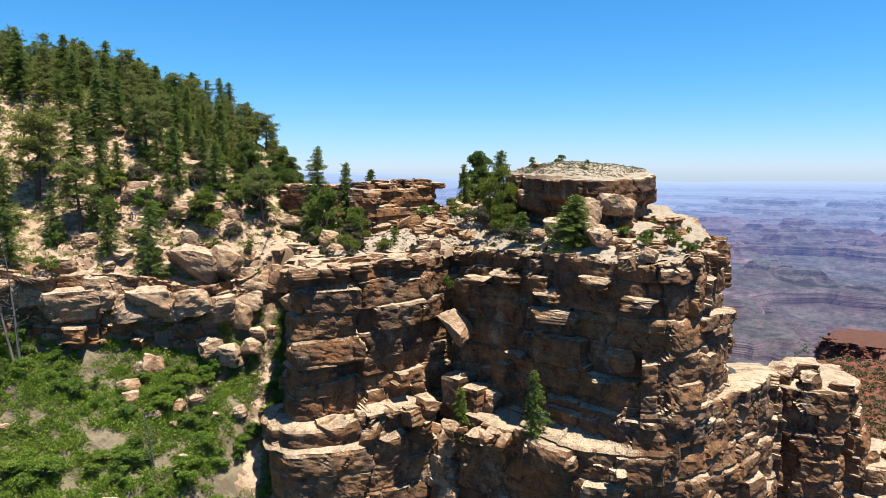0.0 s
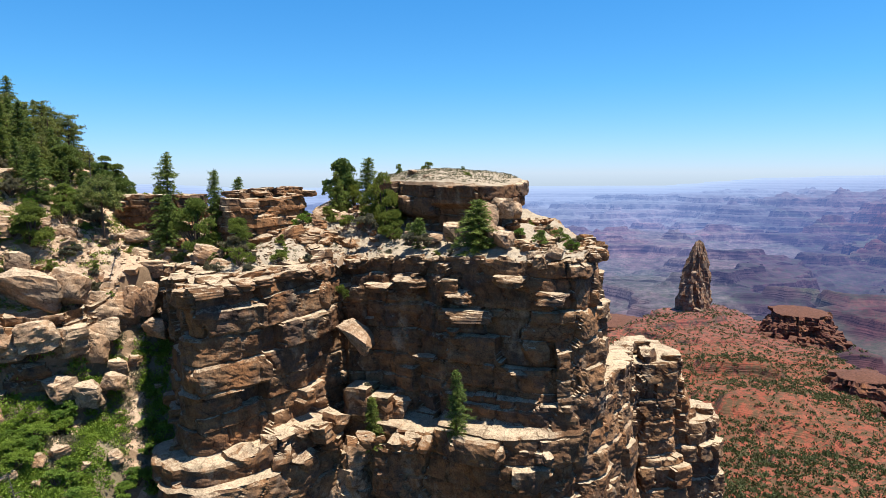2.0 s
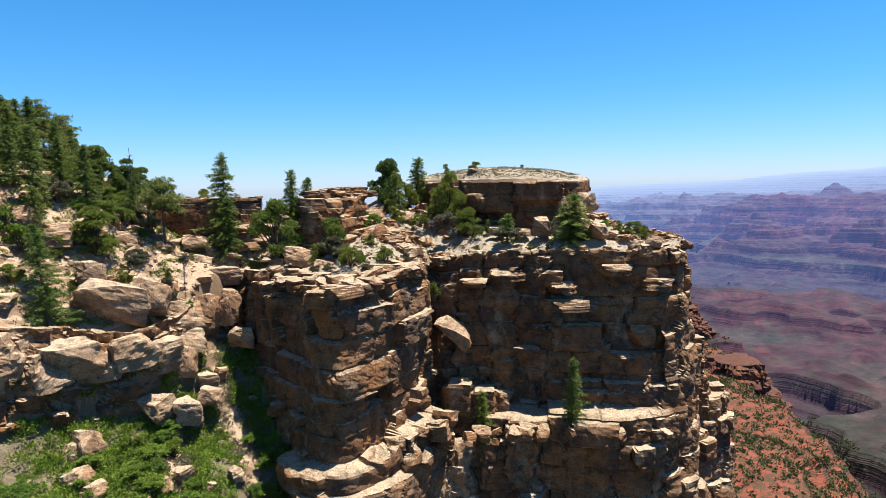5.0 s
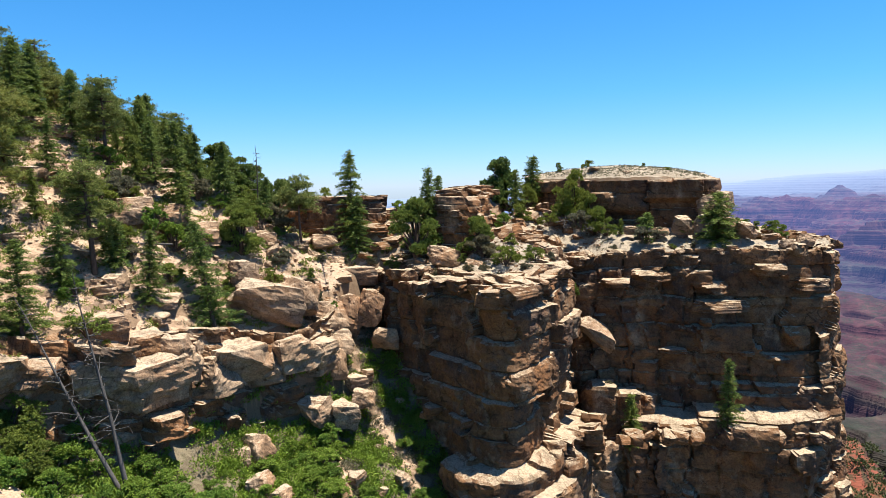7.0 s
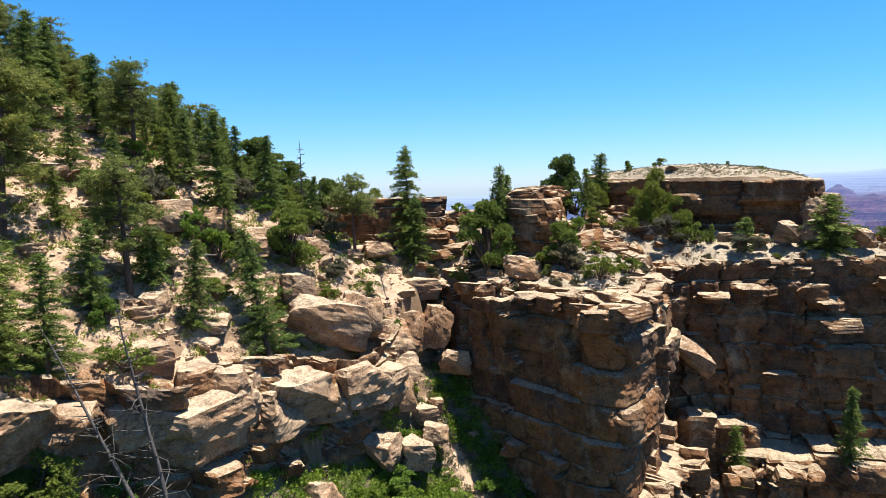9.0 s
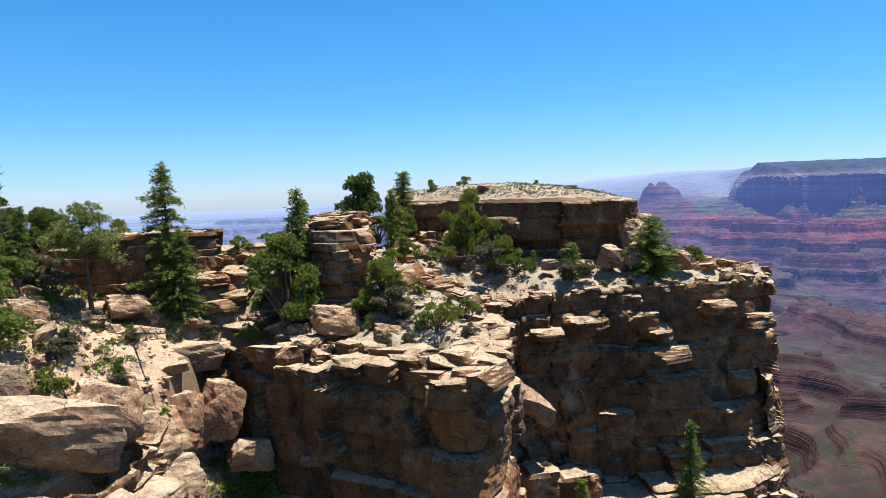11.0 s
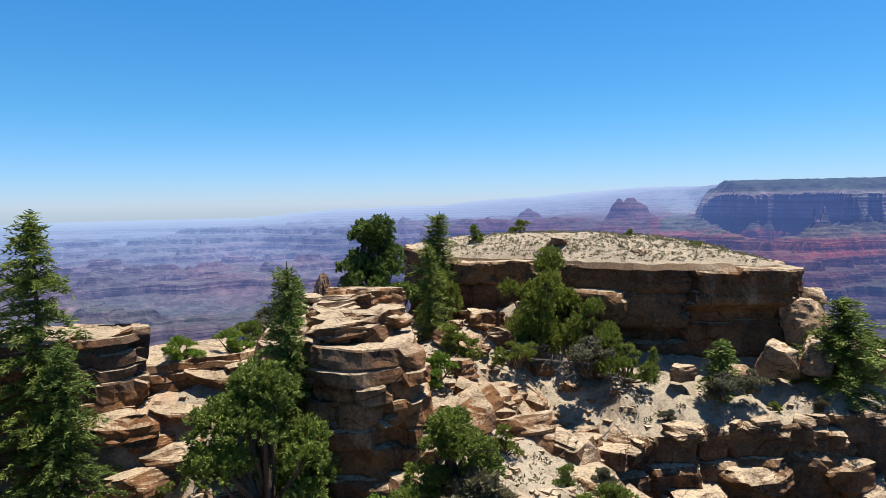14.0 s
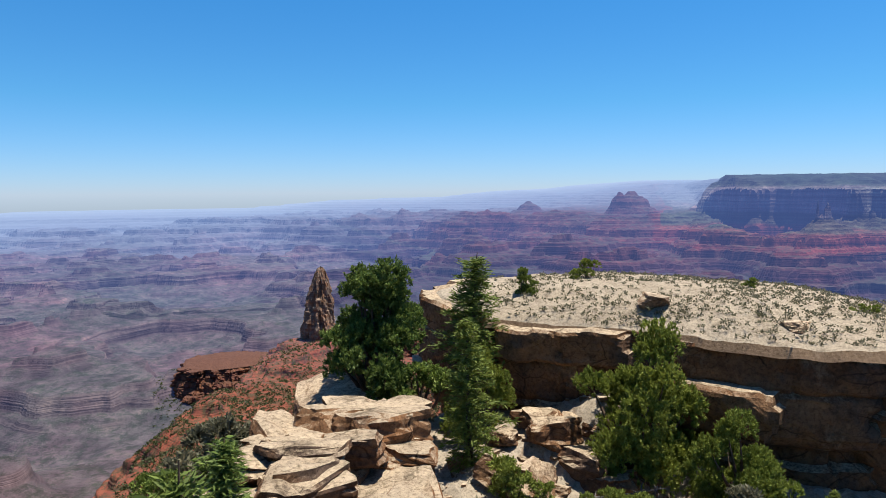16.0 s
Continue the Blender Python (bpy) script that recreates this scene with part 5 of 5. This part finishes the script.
for k in range(110):
    x, y = hr.uniform(-54, -17), hr.uniform(40, 84)
    z = ground_at(x, y)
    if z > -22 or (x > -26 and y > rim_y(x) - 3):
        continue
    plant("green_bush", x, y, hr.uniform(1.2, 2.5), z, "rounded bright green oak bush rising above the scrub", hr.uniform(1.1, 1.7), "oak bushes in the hollow")
for k in range(60):
    x, y = hr.uniform(-46, -29), hr.uniform(82, 99)
    if ground_at(x, y) < -17:
        continue
    size = 0.5 + 1.5 * hr.rand() ** 2
    boulder(x, y, ground_at(x, y) + 0.15 * size, size * 1.3, size, size * 0.75, hr.uniform(0, 180), (hr.uniform(-14, 14), hr.uniform(-14, 14)), BLOCKS[k % 7], "", "")
for k in range(14):
    plant(("sage", "bush", "sage", "green_bush")[k % 4], hr.uniform(-44, -29), hr.uniform(86, 98), hr.uniform(0.8, 1.7))

# chunky blocks that make up the rock band
br = np.random.RandomState(19)
for k in range(15):
    y = 47 + 2.85 * k + br.uniform(-0.6, 0.6)
    x, s = float(band_x(y)) + br.uniform(-1.6, 0.2), br.uniform(4.2, 6.6)
    boulder(x, y, float(np.interp(y, [44, 57.5, 68, 81, 89], [-14.6, -16.6, -18.6, -20.6, -18.0])) + br.uniform(-1.6, 0.6), s * 1.35, s, s * 0.82, br.uniform(0, 180), (br.uniform(-10, 10), br.uniform(-10, 10)), BOULDERS[k % 6], "massive tan limestone block of the hillside rock band", "blocks of the rock band")
# ledge stones and shrubs on the outer shoulder of the point
for k in range(34):
    x, y = br.uniform(22, 33.5), br.uniform(94, 114)
    s = br.uniform(1.0, 2.8)
    boulder(x, y, ground_at(x, y) + 0.1 * s, s * 1.5, s * 1.1, s * 0.55, br.uniform(0, 180), (br.uniform(-6, 6), br.uniform(4, 14)), BLOCKS[k % 7], "flat pale limestone block on the outer shoulder", "blocks on the shoulder")
for k in range(9):
    plant(("bush", "sage", "green_bush")[k % 3], br.uniform(22, 33), br.uniform(96, 114), br.uniform(0.9, 1.9))

# the jumble between the knob and the cap rock
jr = np.random.RandomState(9)
for k in range(54):
    x, y = jr.uniform(-13, 3), jr.uniform(94, 112)
    s = jr.uniform(0.9, 2.5) * (1.25 if y < 100 else 1)
    boulder(x, y, ground_at(x, y) + 0.12 * s, s * 1.35, s, s * 0.7, jr.uniform(0, 180), (jr.uniform(-18, 18), jr.uniform(-18, 18)), BLOCKS[k % 7], "angular pale limestone block in the jumble below the cap", "blocks in the jumble")
# blocks heaped at the foot of the gully and along the lower ledge
for k in range(40):
    f = jr.rand()
    x, y = (-9 + 11 * f + jr.uniform(-1.5, 1.5), 77 + 12 * f + jr.uniform(-2.5, 0.5)) if k < 22 else (jr.uniform(2, 30), 88.6 - 0.05 * k + jr.uniform(-1.8, 1))
    s = jr.uniform(1.4, 3.6) if k < 22 else jr.uniform(0.8, 2.2)
    boulder(x, y, (-32 - 4.5 * jr.rand() ** 2 - 2 * (1 - f)) if k < 22 else -33.8, s * 1.2, s, s * 0.85, jr.uniform(0, 180), (jr.uniform(-14, 14), jr.uniform(-14, 14)), BLOCKS[k % 7], "rust-stained limestone block on the lower ledge", "blocks on the lower ledge")

# blocks that fill the foot of the gully, and those on the outer pillars
for k in range(22):
    s = jr.uniform(2.2, 4.4)
    f = jr.rand()
    part("block", (BOULDERS + BLOCKS)[k % 13], cliff, at=pose(-2.5 + 7 * jr.rand(), 88.4 + 2.6 * f, -47 + 9 * f + jr.uniform(-1, 1), jr.uniform(-12, 12), jr.uniform(-12, 12), jr.uniform(0, 180)) @ Matrix.Diagonal((s * 0.62, s * 0.5, s * 0.5, 1)))
for x, y, z, sx, sy, sz in ((39.0, 129.0, -31.6, 4.6, 4.0, 3.2), (43.2, 128.2, -31.8, 3.0, 3.6, 2.8), (47.0, 129.6, -32.2, 3.4, 3.0, 1.6), (40.5, 134.0, -31.4, 6.0, 5.0, 2.6), (50.5, 135.0, -44.0, 4.0, 3.6, 2.2), (54.0, 138.0, -44.2, 3.4, 3.6, 1.8)):
    boulder(x, y, z, sx, sy, sz, 12 * math.sin(x * 5), (0, 0), BLOCKS[int(x) % 7], "squared limestone block resting on top of a pillar", "blocks on the pillars")

# ledges that stand out of the wall
for x, y, z, sx, sy, sz in ((18.4, 91.4, -17.9, 6.8, 3.6, 1.5), (17.6, 91.8, -15.6, 4.2, 3.0, 1.6), (15.6, 92.2, -14.4, 3.2, 2.6, 2.2), (27.6, 90.0, -21.8, 3.4, 2.2, 2.6), (25.4, 90.2, -24.8, 3.4, 2.4, 0.8), (16.6, 91.6, -20.2, 2.0, 1.8, 1.0), (12.4, 92.4, -24.1, 3.6, 2.4, 0.7), (21.5, 90.6, -24.2, 1.8, 1.8, 0.6), (2.6, 93.0, -31.0, 5.0, 4.4, 5.0), (6.0, 92.4, -31.4, 4.2, 4.0, 4.0), (9.0, 92.2, -31.2, 3.0, 3.0, 3.0), (-9.4, 78.6, -21.2, 4.4, 2.8, 0.9), (-13.4, 80.6, -21.6, 5.0, 2.6, 0.8), (29.4, 89.8, -15.0, 4.4, 2.6, 1.8), (10.2, 93.8, -14.2, 5.0, 2.6, 1.5), (5.4, 94.4, -15.2, 5.0, 2.4, 1.2), (24.2, 90.4, -13.2, 5.2, 2.6, 1.6), (31.6, 90.4, -33.2, 3.0, 3.0, 4.6), (33.4, 91.4, -31.8, 2.2, 2.2, 3.0)):
    ob = part("ledge", BLOCKS[int(h2(round(x * 3), round(z * 3)) * 6.99)], cliff, at=pose(x, y, z, 0, 0, 8 * math.sin(x * 9)) @ Matrix.Diagonal((sx / 2, sy / 2, sz / 2, 1)))

# loose slabs on the knob
for k in range(70):
    f = jr.rand()
    size = jr.uniform(0.8, 2.3)
    part("slab", BLOCKS[k % 7], knob, at=pose(-16.2 + 2.6 * f + jr.uniform(-3.2, 2.6), 95.5 + 12.5 * f, -3.5 + 0.4 * size + jr.uniform(-0.4, 0.5), jr.uniform(-6, 6), jr.uniform(-6, 6), jr.uniform(0, 180)) @ Matrix.Diagonal((size * 0.75, size * 0.55, size * jr.uniform(0.18, 0.42), 1)))

# big flat blocks along the front of the buttress, and stones in the sandy gully below the saddle
line, s = resample(RIM, 2.3, False)
for k, (x, y, z) in enumerate(line[6:24]):
    tx, ty = line[k + 7, :2] - line[k + 5, :2]
    q = math.hypot(tx, ty) + 1e-6
    for off in (0.3, 2.4):
        size = jr.uniform(2.0, 3.8)
        if jr.rand() < 0.8:
            part("rim_block", BLOCKS[(k + int(off)) % 7], cliff, at=pose(x - ty / q * off, y + tx / q * off, z + 0.2 + 0.3 * off, jr.uniform(-4, 4), jr.uniform(-4, 4), math.degrees(math.atan2(ty, tx)) + jr.uniform(-14, 14)) @ Matrix.Diagonal((size * 0.6, size * 0.46, jr.uniform(0.5, 0.95), 1)))
for k in range(44):
    x, y = jr.uniform(-30, -17), jr.uniform(86, 101)
    if y < rim_y(x) + 1.5 and x > -26:
        continue
    size = 0.6 + 2.0 * jr.rand() ** 2
    boulder(x, y, ground_at(x, y) + 0.15 * size, size * 1.3, size, size * 0.75, jr.uniform(0, 180), (jr.uniform(-14, 14), jr.uniform(-14, 14)), BLOCKS[k % 7], "", "")

for k in range(18):
    f = jr.rand()
    x, y = -29.5 + 9 * f + jr.uniform(-1.2, 1.2), jr.uniform(94, 103.5)
    size = jr.uniform(1.2, 3.2)
    boulder(x, y, ground_at(x, y) + 0.08 * size, size * 1.5, size * 0.9, size * 0.42, jr.uniform(-35, 35), (jr.uniform(-6, 6), jr.uniform(-6, 6)), BLOCKS[k % 7], "flat tan ledge stone stepping down the sandy gully", "ledge stones in the gully")
for kind, x, y, h in (("sage", -25.5, 92.4, 1.6), ("bush", -27.0, 94.6, 1.8), ("sage", -22.6, 96.0, 1.8), ("green_bush", -23.4, 98.6, 1.6), ("bush", -26.2, 98.2, 1.4), ("sage", -28.4, 97.0, 1.5), ("green_bush", -21.0, 99.4, 1.5), ("sage", -24.4, 94.4, 1.3), ("bush", -15.0, 87.0, 1.4), ("sage", -14.6, 84.6, 1.3), ("sage", -11.0, 81.4, 0.9), ("bush", -6.6, 90.6, 1.3), ("sage", -3.6, 91.4, 1.2), ("sage", -18.6, 86.4, 1.2), ("green_bush", -18.6, 91.8, 1.6), ("bush", -8.6, 93.6, 1.6), ("sage", -4.6, 95.4, 1.4), ("sage", -9.0, 86.4, 1.5), ("sage", -7.6, 82.8, 1.2), ("sage", -12.6, 83.6, 1.2), ("bush", 13.4, 95.6, 0.9), ("sage", 6.0, 97.6, 1.1), ("sage", 15.8, 94.0, 1.0)):
    plant(kind, x, y, h)

# slabs along the rim
line, s = resample(RIM, 0.9, False)
for k, (x, y, z) in enumerate(line[4:170]):
    tx, ty = line[k + 5, :2] - line[k + 3, :2]
    q = math.hypot(tx, ty) + 1e-6
    if k % 5 < 2:
        continue
    off = jr.uniform(-0.4, 2.6 if x < 0 else 0.6)
    size = 0.6 + 1.5 * jr.rand() ** 2
    px, py = x - ty / q * off * -1 * -1, y + tx / q * off
    part("rim_stone", BLOCKS[k % 7], cliff, at=pose(px, py, z + 0.25 + 0.12 * off + jr.uniform(-0.2, 0.15), jr.uniform(-5, 5), jr.uniform(-5, 5), jr.uniform(0, 180)) @ Matrix.Diagonal((size * 0.72, size * 0.5, size * jr.uniform(0.22, 0.42), 1)))


def rubble(name, label, spots, size, material, seed):
    """Loose small stones, too many to count."""
    rng = np.random.RandomState(seed)
    n = len(spots)
    cube = np.array([[a, b, c] for c in (-1, 1) for a, b in ((-1, -1), (1, -1), (1, 1), (-1, 1))], float)
    v = cube[None] * rng.uniform(0.5, 1.0, (n, 8, 1)) * np.stack([rng.uniform(0.6, 1.2, n), rng.uniform(0.5, 1.0, n), rng.uniform(0.25, 0.7, n)], 1)[:, None]
    a = rng.uniform(0, 6.28, n)
    rot = np.stack([v[..., 0] * np.cos(a)[:, None] - v[..., 1] * np.sin(a)[:, None], v[..., 0] * np.sin(a)[:, None] + v[..., 1] * np.cos(a)[:, None], v[..., 2]], -1)
    v = rot * (size[0] + (size[1] - size[0]) * rng.rand(n) ** 3)[:, None, None] + spots[:, None]
    f = np.array([[3, 2, 1, 0], [4, 5, 6, 7], [0, 1, 5, 4], [1, 2, 6, 5], [2, 3, 7, 6], [3, 0, 4, 7]])
    return tagged(new(name, fast_mesh(name, v.reshape(-1, 3), (f[None] + 8 * np.arange(n)[:, None, None]).reshape(-1, 4), material)), label, "stones", kind="stuff")


rubble("rubble", "loose pale stones scattered over slope and rim", spots_on(rough_land, 65, 36000, -100, 33, 46, 122, lambda x, y, z, q: (z > -23) & ((x < 0) | (q < 0.8)) & (fbm2(x * 0.14, y * 0.14, 3, 64) > -0.45) & ((x < -31) | (x > -16) | (q < 0.5)) & ((x < -26) | (y > rim_y(x) + 1.6)) & ((x < 6) | (y < 97))), (0.06, 0.44), BOULDER, 66)


pieces = []
for me, m in HEAP:
    co, quads = np.empty(len(me.vertices) * 3, np.float32), np.empty(len(me.loops), np.int32)
    me.vertices.foreach_get("co", co)
    me.loops.foreach_get("vertex_index", quads)
    mat = np.array(m)
    pieces.append((co.reshape(-1, 3) @ mat[:3, :3].T + mat[:3, 3], quads.reshape(-1, 4)))
v, f = joined(pieces)
tagged(new("loose_stones", fast_mesh("loose_stones", v, f, BOULDER)), "angular tan stones strewn over hillside and sandy gully", "stones", kind="stuff")
